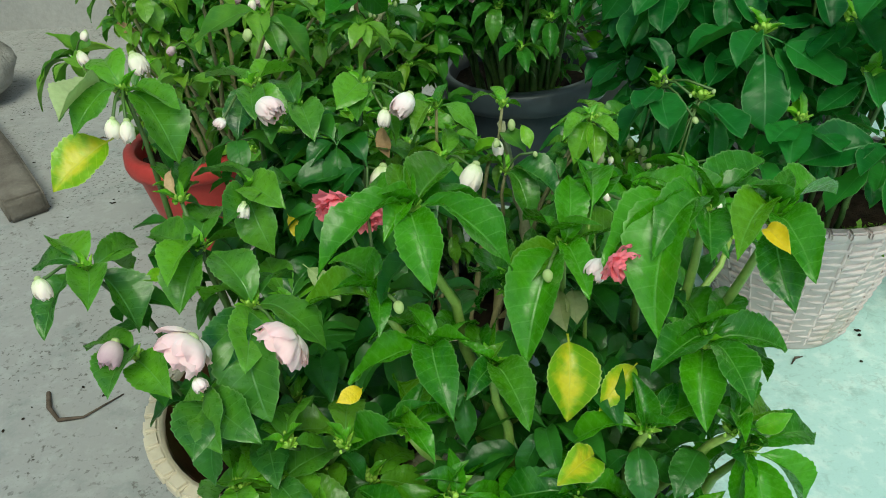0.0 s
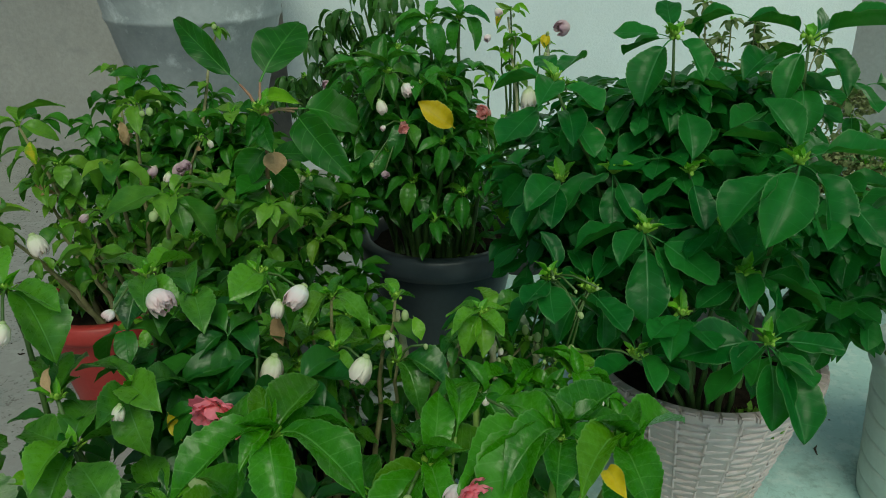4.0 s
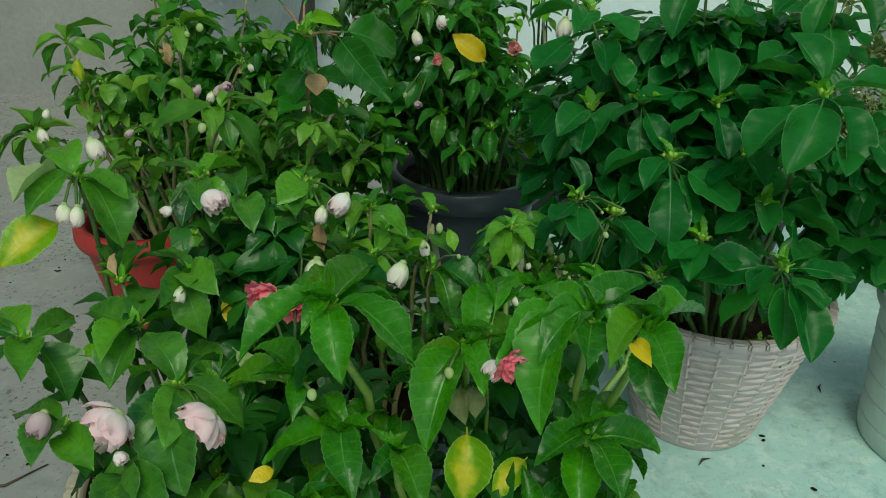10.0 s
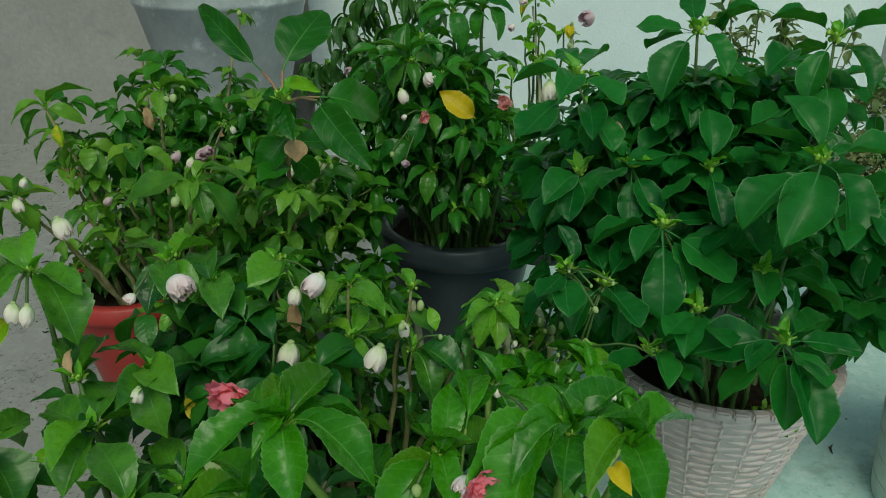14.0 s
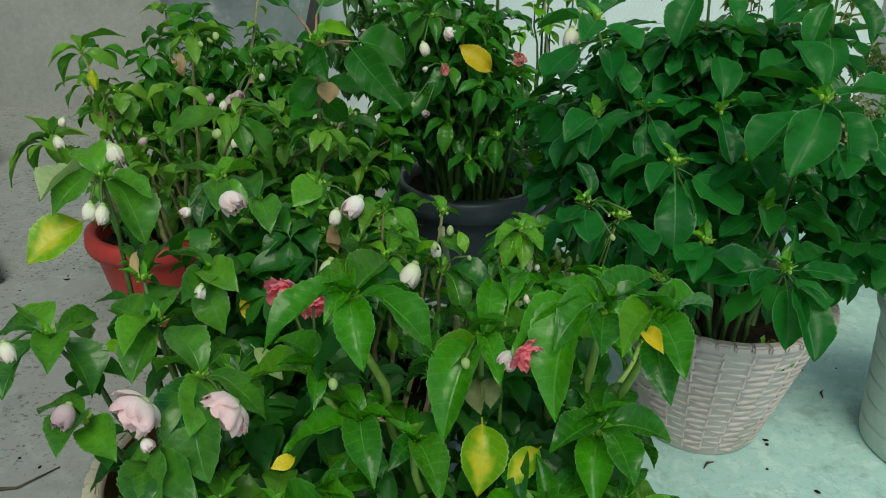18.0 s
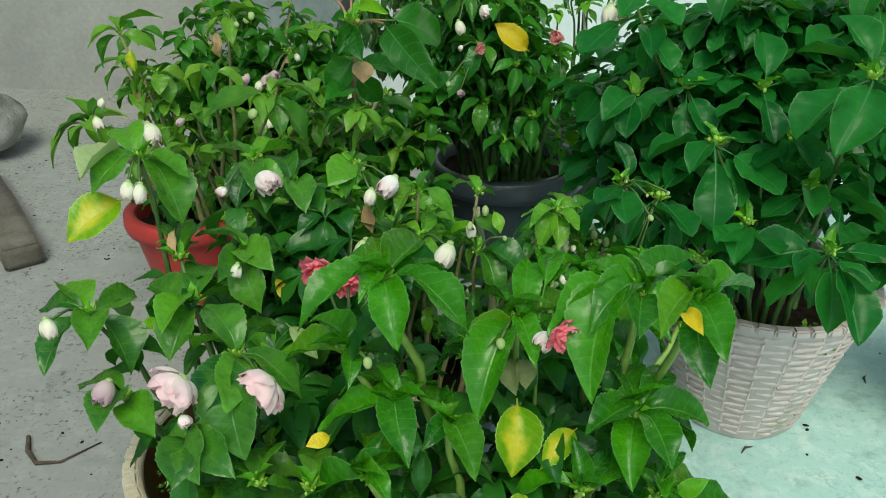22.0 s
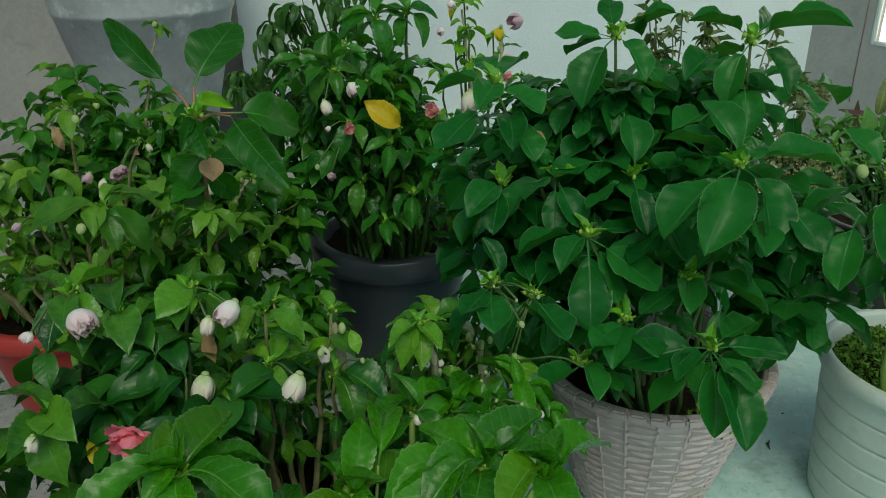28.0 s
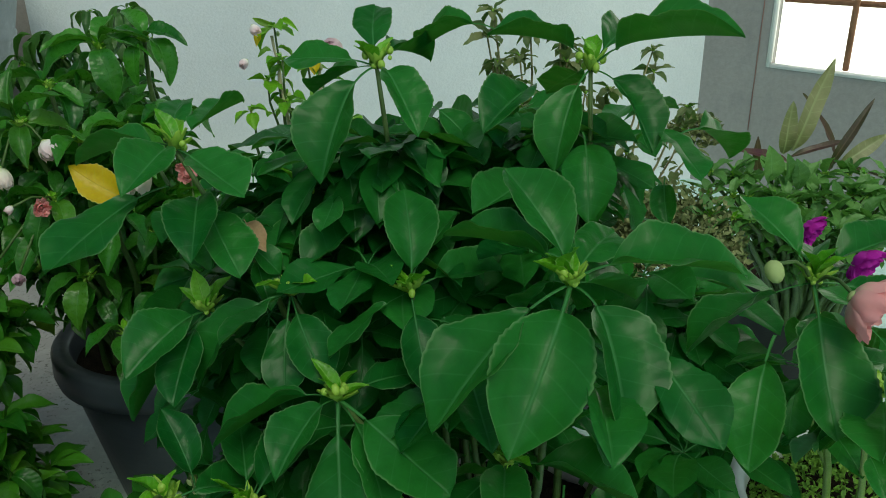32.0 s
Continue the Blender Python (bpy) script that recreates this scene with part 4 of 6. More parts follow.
whorl(basket_plant, (0.489, 0.833, 0.619), [(119, 46, 0.086), (146, 14, 0.088), (48, 7, 0.078), (-14, 4, 0.107), (-147, -23, 0.129), (-128, -34, 0.117), (-86, -34, 0.099), (98, -36, 0.078), (30, -25, 0.078)])
whorl(basket_plant, (0.402, 0.923, 0.582), [(-148, -19, 0.078), (85, 53, 0.078), (102, 0, 0.078), (17, -1, 0.078), (-86, -40, 0.078), (47, 30, 0.078)])
whorl(basket_plant, (0.317, 0.957, 0.573), [(-100, -43, 0.078), (-128, -3, 0.078), (76, 30, 0.078), (31, 27, 0.078), (-157, -35, 0.094), (-71, -34, 0.078), (29, -17, 0.078)])
whorl(basket_plant, (0.344, 0.893, 0.518), [(-172, -12, 0.09), (-97, -49, 0.114), (-69, -41, 0.087), (-50, -18, 0.105), (15, 2, 0.078), (-126, -11, 0.078), (94, 28, 0.078)])
whorl(basket_plant, (0.276, 0.870, 0.452), [(95, 18, 0.078), (-68, -12, 0.078), (54, 16, 0.078), (-135, -37, 0.078), (68, 11, 0.078)])
whorl(basket_plant, (0.456, 0.856, 0.472), [(-151, -15, 0.078), (-106, -1, 0.078), (-20, -18, 0.101), (92, -2, 0.047), (37, 19, 0.078), (133, 5, 0.078)])
whorl(basket_plant, (0.464, 0.788, 0.420), [(180, -8, 0.101), (125, 10, 0.078), (28, 9, 0.078), (-15, 1, 0.084), (-101, -43, 0.099), (-155, -35, 0.1), (-83, -35, 0.117), (-73, -6, 0.078), (-137, -3, 0.078)])
whorl(basket_plant, (0.225, 0.859, 0.475), [(-95, -12, 0.078), (-121, 3, 0.078), (-141, -38, 0.081), (44, -24, 0.078)])
whorl(basket_plant, (0.245, 0.995, 0.679), [(165, -9, 0.078), (91, 15, 0.078), (51, 15, 0.078), (-50, -15, 0.078), (-115, -11, 0.07)])
whorl(basket_plant, (0.238, 0.986, 0.655), [(-130, -14, 0.11)])
whorl(basket_plant, (0.346, 1.001, 0.677), [(150, -9, 0.078)])
whorl(basket_plant, (0.260, 0.987, 0.644), [(-68, -30, 0.078), (-93, -16, 0.078)])
whorl(basket_plant, (0.418, 1.029, 0.611), [(91, -14, 0.047), (121, 22, 0.078), (-176, -9, 0.116), (177, 22, 0.078)])
whorl(basket_plant, (0.336, 1.056, 0.612), [(106, -15, 0.078), (127, 5, 0.078), (-113, -14, 0.078), (47, -9, 0.078)])
whorl(basket_plant, (0.511, 0.992, 0.639), [(-139, -6, 0.078), (37, -1, 0.078)])
whorl(basket_plant, (0.254, 0.967, 0.560), [(93, 3, 0.047), (-133, -13, 0.078), (-109, -28, 0.078), (-145, -42, 0.092)])
whorl(basket_plant, (0.240, 0.887, 0.463), [(125, 57, 0.062)])
whorl(basket_plant, (0.329, 0.827, 0.382), [(-141, 1, 0.078), (89, 1, 0.078), (41, -1, 0.078), (19, -31, 0.078), (-91, 3, 0.078)])
whorl(basket_plant, (0.435, 0.886, 0.528), [(-137, -14, 0.078), (-119, -20, 0.047), (-164, -33, 0.085), (-91, -6, 0.078)])
whorl(basket_plant, (0.379, 0.834, 0.435), [(-132, 3, 0.078), (-115, -15, 0.078), (-79, 0, 0.078)])
whorl(basket_plant, (0.547, 0.977, 0.677), [(-103, -44, 0.078)])
whorl(basket_plant, (0.588, 0.962, 0.686), [(-79, -18, 0.078)])
whorl(basket_plant, (0.522, 0.805, 0.593), [(-74, -23, 0.083)])
whorl(basket_plant, (0.491, 0.800, 0.564), [(-101, 1, 0.078)])
blossom(basket_plant, (0.215, 1.001, 0.663), 0.0150, "cream")
odd_leaf(basket_plant, (0.288, 0.980, 0.627), -53, -39, 0.031, "tan", 0.9)
blossom(basket_plant, (0.250, 0.799, 0.460), 0.0077, "green")
blossom(basket_plant, (0.246, 0.812, 0.483), 0.0042, "green")
blossom(basket_plant, (0.270, 0.810, 0.487), 0.0049, "green")
blossom(basket_plant, (0.222, 0.823, 0.496), 0.0035, "green")
for place, r in ((((0.235, 0.900, 0.461), 0.0060), ((0.239, 0.900, 0.454), 0.0075), ((0.258, 0.860, 0.426), 0.0090), ((0.263, 0.860, 0.432), 0.0060), ((0.215, 0.840, 0.387), 0.0075), ((0.226, 0.840, 0.382), 0.0090), ((0.203, 0.850, 0.403), 0.0060), ((0.241, 0.830, 0.392), 0.0075), ((0.249, 0.830, 0.399), 0.0090), ((0.253, 0.829, 0.391), 0.0060))):
    blossom(basket_plant, place, r, "green")
thicket(basket_plant, (0.45, 1.03, 0.53), (0.19, 0.1, 0.15), 32, 7, 0.075)
thicket(basket_plant, (0.43, 1.09, 0.6), (0.15, 0.06, 0.07), 16, 7, 0.068)
thicket(basket_plant, (0.5, 1.1, 0.63), (0.17, 0.05, 0.05), 14, 7, 0.065)
thicket(basket_plant, (0.31, 1.12, 0.6), (0.1, 0.06, 0.07), 12, 7, 0.065)
thicket(basket_plant, (0.27, 1.0, 0.4), (0.06, 0.07, 0.08), 8, 7, 0.06)
thicket(basket_plant, (0.3, 1.2, 0.45), (0.07, 0.1, 0.15), 14, 7, 0.07)
thicket(basket_plant, (0.27, 1.3, 0.48), (0.06, 0.08, 0.11), 13, 7, 0.068)
thicket(basket_plant, (0.68, 1.06, 0.47), (0.06, 0.06, 0.07), 8, 7, 0.075)
thicket(basket_plant, (0.66, 0.99, 0.38), (0.07, 0.08, 0.1), 9, 7, 0.075)
thicket(basket_plant, (0.3, 1.08, 0.45), (0.1, 0.08, 0.15), 12, 7, 0.07)
thicket(basket_plant, (0.475, 1.06, 0.65), (0.1, 0.04, 0.025), 12, 7, 0.07)
thicket(basket_plant, (0.395, 1.03, 0.66), (0.035, 0.025, 0.03), 5, 7, 0.065)
thicket(basket_plant, (0.56, 1.02, 0.65), (0.035, 0.025, 0.03), 5, 7, 0.065)
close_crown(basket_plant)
white_pot_plant = Plant("impatiens_plant", (0.88, 0.97, 0.24), "deep green impatiens with a coral flower", "plant", "deep", 0.09, BRIGHT_STEM, 0.0034, group="potted plants")
whorl(white_pot_plant, (0.691, 0.875, 0.580), [(113, 34, 0.085), (-175, -23, 0.108), (6, 19, 0.085), (-14, -20, 0.085), (-108, -38, 0.116), (57, 10, 0.051), (28, 0, 0.051)])
whorl(white_pot_plant, (0.665, 0.872, 0.542), [(-128, -38, 0.105)])
whorl(white_pot_plant, (0.714, 0.816, 0.519), [(72, -18, 0.085), (-121, 8, 0.085), (-127, 1, 0.085)])
blossom(white_pot_plant, (0.693, 0.818, 0.588), 0.0190, "pink")
blossom(white_pot_plant, (0.648, 0.861, 0.601), 0.0150, "green")
thicket(white_pot_plant, (0.76, 0.93, 0.48), (0.06, 0.05, 0.05), 2, 6, 0.08)
close_crown(white_pot_plant)
front_plant = Plant("impatiens_plant", (0.085, 0.55, 0.135), "bright green impatiens with coral flowers and yellowing leaves", "plant", "bright", 0.065, BRIGHT_STEM, 0.0062, group="potted plants")
whorl(front_plant, (0.161, 0.470, 0.538), [(129, 4, 0.062), (79, 4, 0.062), (34, 21, 0.062), (-5, -10, 0.062), (-159, -13, 0.08), (-136, -5, 0.062), (-123, -35, 0.093), (-102, 2, 0.062)])
whorl(front_plant, (0.203, 0.455, 0.535), [(-90, -31, 0.062), (31, 4, 0.062), (-86, -2, 0.062), (-130, 6, 0.062)])
whorl(front_plant, (0.070, 0.501, 0.493), [(78, 41, 0.062), (114, -3, 0.062), (-141, -17, 0.062), (-116, -32, 0.09), (-80, 1, 0.062), (28, -1, 0.062)])
whorl(front_plant, (0.091, 0.512, 0.515), [(86, 5, 0.062), (66, 0, 0.062)])
whorl(front_plant, (-0.038, 0.470, 0.550), [(-140, -11, 0.079), (137, -9, 0.062), (105, 19, 0.037), (64, 10, 0.062), (-116, -1, 0.037), (-33, -15, 0.081), (-75, -27, 0.062), (22, -11, 0.062)])
whorl(front_plant, (0.163, 0.441, 0.445), [(54, 12, 0.062), (3, -8, 0.062), (1, -35, 0.062), (-76, -1, 0.062), (-140, 12, 0.062), (-100, -25, 0.062), (109, -19, 0.062), (95, 6, 0.062)])
whorl(front_plant, (-0.028, 0.456, 0.438), [(-175, -17, 0.07), (-79, -9, 0.062), (142, -7, 0.037), (70, 8, 0.037), (60, -16, 0.062), (151, -9, 0.062)])
whorl(front_plant, (0.120, 0.409, 0.397), [(127, -28, 0.062), (167, -24, 0.062), (40, -25, 0.062), (27, 8, 0.062), (90, -12, 0.062)])
whorl(front_plant, (0.176, 0.399, 0.402), [(41, -19, 0.062), (64, -2, 0.062), (98, -7, 0.037), (15, -36, 0.037)])
whorl(front_plant, (-0.051, 0.418, 0.397), [(101, -3, 0.062), (138, -16, 0.037), (56, -32, 0.062), (-56, 1, 0.037), (158, -36, 0.062)])
whorl(front_plant, (0.012, 0.447, 0.425), [(-122, 5, 0.037), (40, -40, 0.037), (-68, -1, 0.062), (86, -5, 0.062), (105, -10, 0.062)])
whorl(front_plant, (-0.068, 0.475, 0.471), [(168, -9, 0.062), (133, 9, 0.062), (-87, -2, 0.037), (112, -1, 0.037)])
whorl(front_plant, (0.030, 0.486, 0.466), [(120, -12, 0.062), (104, 7, 0.062), (146, -39, 0.037)])
blossom(front_plant, (-0.110, 0.584, 0.491), 0.0182, "coral")
blossom(front_plant, (-0.082, 0.584, 0.484), 0.0078, "coral")
blossom(front_plant, (0.099, 0.43, 0.526), 0.0115, "coral")
blossom(front_plant, (0.089, 0.458, 0.507), 0.0101, "blush")
blossom(front_plant, (-0.050, 0.442, 0.494), 0.0085, "green")
blossom(front_plant, (0.054, 0.458, 0.503), 0.0086, "green")
odd_leaf(front_plant, (0.070, 0.467, 0.443), -96, -48, 0.064, "yellowing", 0.95)
odd_leaf(front_plant, (0.119, 0.448, 0.428), -140, -28, 0.046, "yellowing", 0.85)
odd_leaf(front_plant, (-0.082, 0.438, 0.425), -138, 3, 0.024, "yellow", 1.0)
odd_leaf(front_plant, (0.180, 0.415, 0.559), -77, -4, 0.027, "yellow", 0.8)
odd_leaf(front_plant, (0.078, 0.382, 0.405), -126, 21, 0.055, "yellowing", 0.9)
odd_leaf(front_plant, (0.190, 0.399, 0.407), -15, 39, 0.029, "lime", 1.0)
odd_leaf(front_plant, (0.066, 0.487, 0.471), -85, -37, 0.034, "wilted", 1.2)
odd_leaf(front_plant, (0.075, 0.486, 0.471), -87, -34, 0.029, "wilted", 1.3)
rosette(front_plant, (0.241, 0.760, 0.401), 6, 0.055)
rosette(front_plant, (0.205, 0.720, 0.403), 6, 0.055)
rosette(front_plant, (0.254, 0.740, 0.381), 6, 0.05)
rosette(front_plant, (0.163, 0.700, 0.421), 7, 0.058)
rosette(front_plant, (0.123, 0.680, 0.439), 7, 0.06)
rosette(front_plant, (0.203, 0.660, 0.401), 6, 0.055)
rosette(front_plant, (0.278, 0.720, 0.361), 5, 0.05)
rosette(front_plant, (0.160, 0.600, 0.446), 7, 0.06)
blossom(front_plant, (0.235, 0.706, 0.421), 0.0046, "green")
blossom(front_plant, (0.209, 0.706, 0.427), 0.0039, "green")
blossom(front_plant, (0.223, 0.706, 0.413), 0.0040, "green")
blossom(front_plant, (0.256, 0.707, 0.407), 0.0040, "cream")
blossom(front_plant, (0.125, 0.626, 0.470), 0.0052, "cream")
thicket(front_plant, (0.06, 0.53, 0.36), (0.17, 0.09, 0.09), 12, 7, 0.06)
thicket(front_plant, (0.14, 0.6, 0.3), (0.1, 0.06, 0.08), 12, 7, 0.058)
thicket(front_plant, (0.2, 0.72, 0.3), (0.07, 0.07, 0.08), 8, 7, 0.058)
for x, y, z in ((-0.06, 0.38, 0.33), (-0.02, 0.4, 0.35), (0.03, 0.38, 0.33), (0.07, 0.4, 0.34), (-0.03, 0.36, 0.28), (0.02, 0.36, 0.27), (0.1, 0.37, 0.3), (0.15, 0.38, 0.32), (0.2, 0.42, 0.36)):
    rosette(front_plant, (x, y, z), 7, 0.06)
thicket(front_plant, (0.06, 0.43, 0.28), (0.16, 0.05, 0.06), 8, 7, 0.06)
close_crown(front_plant)
cream_pot_plant = Plant("impatiens_plant", (-0.17, 0.635, 0.16), "green impatiens with blush double flowers", "plant", "dusky", 0.065, thick=0.0042, group="potted plants")
whorl(cream_pot_plant, (-0.165, 0.485, 0.466), [(145, -14, 0.062), (-114, -23, 0.063), (-85, -10, 0.062), (-76, -34, 0.087), (72, -11, 0.062), (-25, -19, 0.066), (130, 25, 0.062)])
whorl(cream_pot_plant, (-0.240, 0.606, 0.445), [(152, 5, 0.062), (161, -17, 0.062), (32, -11, 0.062), (90, 11, 0.062), (-105, -32, 0.062), (-102, 5, 0.062)])
whorl(cream_pot_plant, (-0.330, 0.574, 0.450), [(133, 8, 0.062), (71, -5, 0.062), (161, -6, 0.062), (-70, 0, 0.062), (-111, -23, 0.069), (-38, -37, 0.071), (76, -35, 0.062)])
whorl(cream_pot_plant, (-0.297, 0.541, 0.376), [(-91, 11, 0.062), (-46, -7, 0.062), (156, -6, 0.062)])
whorl(cream_pot_plant, (-0.195, 0.434, 0.415), [(156, -20, 0.037), (-86, 10, 0.062), (-67, 10, 0.062), (-42, 3, 0.062), (61, -17, 0.037)])
whorl(cream_pot_plant, (-0.141, 0.424, 0.382), [(161, -37, 0.037), (126, -5, 0.037), (39, -38, 0.037), (85, -15, 0.062)])
whorl(cream_pot_plant, (-0.100, 0.428, 0.374), [(144, -13, 0.037), (57, -5, 0.037), (95, -10, 0.062), (59, -32, 0.062)])
whorl(cream_pot_plant, (-0.166, 0.593, 0.388), [(73, 3, 0.062), (120, 21, 0.062), (53, -4, 0.062)])
whorl(cream_pot_plant, (-0.194, 0.642, 0.481), [(160, 11, 0.062), (-102, 3, 0.062), (-50, 8, 0.062), (-63, -43, 0.062), (61, -21, 0.062)])
whorl(cream_pot_plant, (-0.127, 0.777, 0.424), [(-139, -14, 0.07), (97, 12, 0.062), (48, -3, 0.062), (141, -4, 0.062), (118, 19, 0.062)])
whorl(cream_pot_plant, (-0.290, 0.656, 0.578), [(-167, -15, 0.062), (-119, -14, 0.062), (-27, -6, 0.062), (-38, -44, 0.078), (123, 14, 0.062)])
whorl(cream_pot_plant, (-0.213, 0.781, 0.529), [(154, 6, 0.062), (57, -1, 0.062), (-102, -33, 0.062), (-46, -24, 0.062), (-78, -9, 0.062)])
whorl(cream_pot_plant, (-0.105, 0.818, 0.509), [(-92, -11, 0.062), (96, 15, 0.037), (46, -13, 0.062), (-52, -43, 0.072), (-111, 2, 0.062)])
whorl(cream_pot_plant, (-0.169, 0.781, 0.502), [(74, 5, 0.062), (-110, -10, 0.062), (-69, -9, 0.062), (112, 13, 0.062)])
whorl(cream_pot_plant, (-0.255, 0.628, 0.484), [(148, 14, 0.037), (80, 1, 0.037), (117, 11, 0.062), (84, 8, 0.062)])
blossom(cream_pot_plant, (-0.200, 0.425, 0.477), 0.0209, "rose")
blossom(cream_pot_plant, (-0.136, 0.440, 0.466), 0.0209, "rose")
blossom(cream_pot_plant, (-0.190, 0.414, 0.457), 0.0068, "blush")
blossom(cream_pot_plant, (-0.344, 0.525, 0.470), 0.0107, "cream")
blossom(cream_pot_plant, (-0.298, 0.510, 0.411), 0.0132, "mauve")
blossom(cream_pot_plant, (-0.086, 0.744, 0.441), 0.0168, "cream")
blossom(cream_pot_plant, (-0.058, 0.777, 0.508), 0.0175, "blush")
blossom(cream_pot_plant, (-0.080, 0.770, 0.497), 0.0109, "cream")
blossom(cream_pot_plant, (-0.191, 0.739, 0.525), 0.0171, "blush")
blossom(cream_pot_plant, (-0.235, 0.723, 0.519), 0.0078, "blush")
blossom(cream_pot_plant, (-0.286, 0.606, 0.570), 0.0094, "cream")
blossom(cream_pot_plant, (-0.276, 0.608, 0.566), 0.0107, "cream")
odd_leaf(cream_pot_plant, (-0.300, 0.639, 0.546), -134, -22, 0.071, "yellowing", 1.0)
odd_leaf(cream_pot_plant, (-0.165, 0.638, 0.461), -51, -38, 0.031, "yellow", 0.7)
odd_leaf(cream_pot_plant, (-0.087, 0.804, 0.471), -74, -49, 0.037, "tan", 0.8)
odd_leaf(cream_pot_plant, (-0.261, 0.640, 0.513), -74, -43, 0.027, "tan", 0.7)
odd_leaf(cream_pot_plant, (-0.304, 0.659, 0.587), -108, -6, 0.065, "pale", 1.0)
odd_leaf(cream_pot_plant, (-0.154, 0.617, 0.419), -33, -34, 0.050, "pale", 0.8)
odd_leaf(cream_pot_plant, (-0.267, 0.589, 0.434), -136, 12, 0.025, "lime", 1.1)
thicket(cream_pot_plant, (-0.18, 0.72, 0.42), (0.15, 0.12, 0.08), 26, 7, 0.055)
thicket(cream_pot_plant, (-0.12, 0.72, 0.43), (0.12, 0.06, 0.05), 10, 7, 0.055)
for x, y, z in ((-0.16, 0.43, 0.33), (-0.13, 0.4, 0.31), (-0.1, 0.42, 0.3), (-0.17, 0.47, 0.34)):
    rosette(cream_pot_plant, (x, y, z), 7, 0.058)
for x, y, z in ((-0.2, 0.5, 0.34), (-0.16, 0.53, 0.33), (-0.13, 0.47, 0.31), (-0.19, 0.43, 0.33), (-0.09, 0.46, 0.3), (-0.15, 0.42, 0.29), (-0.1, 0.52, 0.31)):
    rosette(cream_pot_plant, (x, y, z), 7, 0.055)
thicket(cream_pot_plant, (-0.14, 0.56, 0.31), (0.08, 0.07, 0.05), 12, 7, 0.06)
close_crown(cream_pot_plant)
middle_plant = Plant("impatiens_plant", (-0.03, 0.87, 0.155), "leggy impatiens with white and pink buds", "plant", "soft", 0.055, OLD_STEM, 0.0036, group="potted plants")
whorl(middle_plant, (-0.023, 0.773, 0.439), [(152, -9, 0.05), (-91, -44, 0.074), (38, -12, 0.05), (84, 21, 0.05), (-65, -12, 0.05)])
whorl(middle_plant, (-0.027, 0.803, 0.487), [(-32, -24, 0.054), (-119, -12, 0.05), (150, -12, 0.05), (54, 45, 0.031)])
whorl(middle_plant, (0.043, 0.801, 0.485), [(41, -15, 0.03), (113, 32, 0.03), (128, -7, 0.05)])
whorl(middle_plant, (0.044, 0.772, 0.422), [(-33, -14, 0.069), (129, -14, 0.05), (-64, -38, 0.067), (117, 10, 0.05)])
whorl(middle_plant, (0.136, 0.789, 0.470), [(-133, -4, 0.05), (-65, -3, 0.05), (-124, -43, 0.051), (-90, -42, 0.05), (9, 4, 0.031), (136, 3, 0.03)])
blossom(middle_plant, (0.008, 0.730, 0.445), 0.0171, "cream")
blossom(middle_plant, (-0.191, 0.598, 0.491), 0.0081, "cream")
blossom(middle_plant, (0.034, 0.748, 0.469), 0.0079, "green")
odd_leaf(middle_plant, (0.062, 0.793, 0.469), -68, -42, 0.030, "lime", 0.8)
bare_stalk(middle_plant, (0.072, 0.820, 0.301), (0.043, 0.820, 0.460), 0.0055)
bare_stalk(middle_plant, (0.164, 0.820, 0.336), (0.147, 0.820, 0.449), 0.005)
bare_stalk(middle_plant, (0.219, 0.880, 0.337), (0.213, 0.880, 0.389), 0.004)
blossom(middle_plant, (0.035, 0.762, 0.460), 0.0096, "cream")
blossom(middle_plant, (0.075, 0.762, 0.448), 0.0059, "green")
blossom(middle_plant, (0.139, 0.764, 0.384), 0.0092, "cream")
rosette(middle_plant, (-0.230, 0.900, 0.395), 6, 0.052)
rosette(middle_plant, (-0.166, 0.880, 0.393), 6, 0.052)
rosette(middle_plant, (-0.110, 0.920, 0.400), 6, 0.052)
rosette(middle_plant, (-0.061, 0.880, 0.407), 6, 0.052)
rosette(middle_plant, (-0.209, 0.950, 0.402), 6, 0.052)
rosette(middle_plant, (-0.149, 0.980, 0.408), 6, 0.052)
rosette(middle_plant, (-0.017, 0.900, 0.410), 6, 0.052)
rosette(middle_plant, (-0.071, 0.820, 0.391), 6, 0.052)
rosette(middle_plant, (-0.157, 0.820, 0.382), 6, 0.052)
rosette(middle_plant, (-0.206, 0.850, 0.386), 6, 0.052)
rosette(middle_plant, (-0.125, 0.850, 0.387), 6, 0.052)
rosette(middle_plant, (-0.044, 0.980, 0.405), 6, 0.052)
rosette(middle_plant, (-0.274, 0.950, 0.380), 6, 0.052)
rosette(middle_plant, (0.153, 0.860, 0.430), 7, 0.05)
rosette(middle_plant, (0.129, 0.860, 0.405), 6, 0.045)
rosette(middle_plant, (0.179, 0.860, 0.382), 6, 0.045)
rosette(middle_plant, (0.231, 0.840, 0.371), 6, 0.05)
rosette(middle_plant, (0.205, 0.880, 0.380), 6, 0.045)
blossom(middle_plant, (0.209, 0.785, 0.409), 0.0050, "green")
blossom(middle_plant, (0.221, 0.785, 0.413), 0.0043, "green")
blossom(middle_plant, (0.204, 0.785, 0.397), 0.0057, "green")
blossom(middle_plant, (0.227, 0.785, 0.421), 0.0035, "green")
blossom(middle_plant, (0.159, 0.785, 0.426), 0.0049, "cream")
thicket(middle_plant, (0.19, 0.95, 0.36), (0.05, 0.06, 0.07), 8, 7, 0.055)
thicket(middle_plant, (0.15, 0.86, 0.3), (0.12, 0.1, 0.09), 12, 7, 0.05)
thicket(middle_plant, (-0.02, 0.88, 0.34), (0.16, 0.12, 0.08), 12, 7, 0.05)
close_crown(middle_plant)
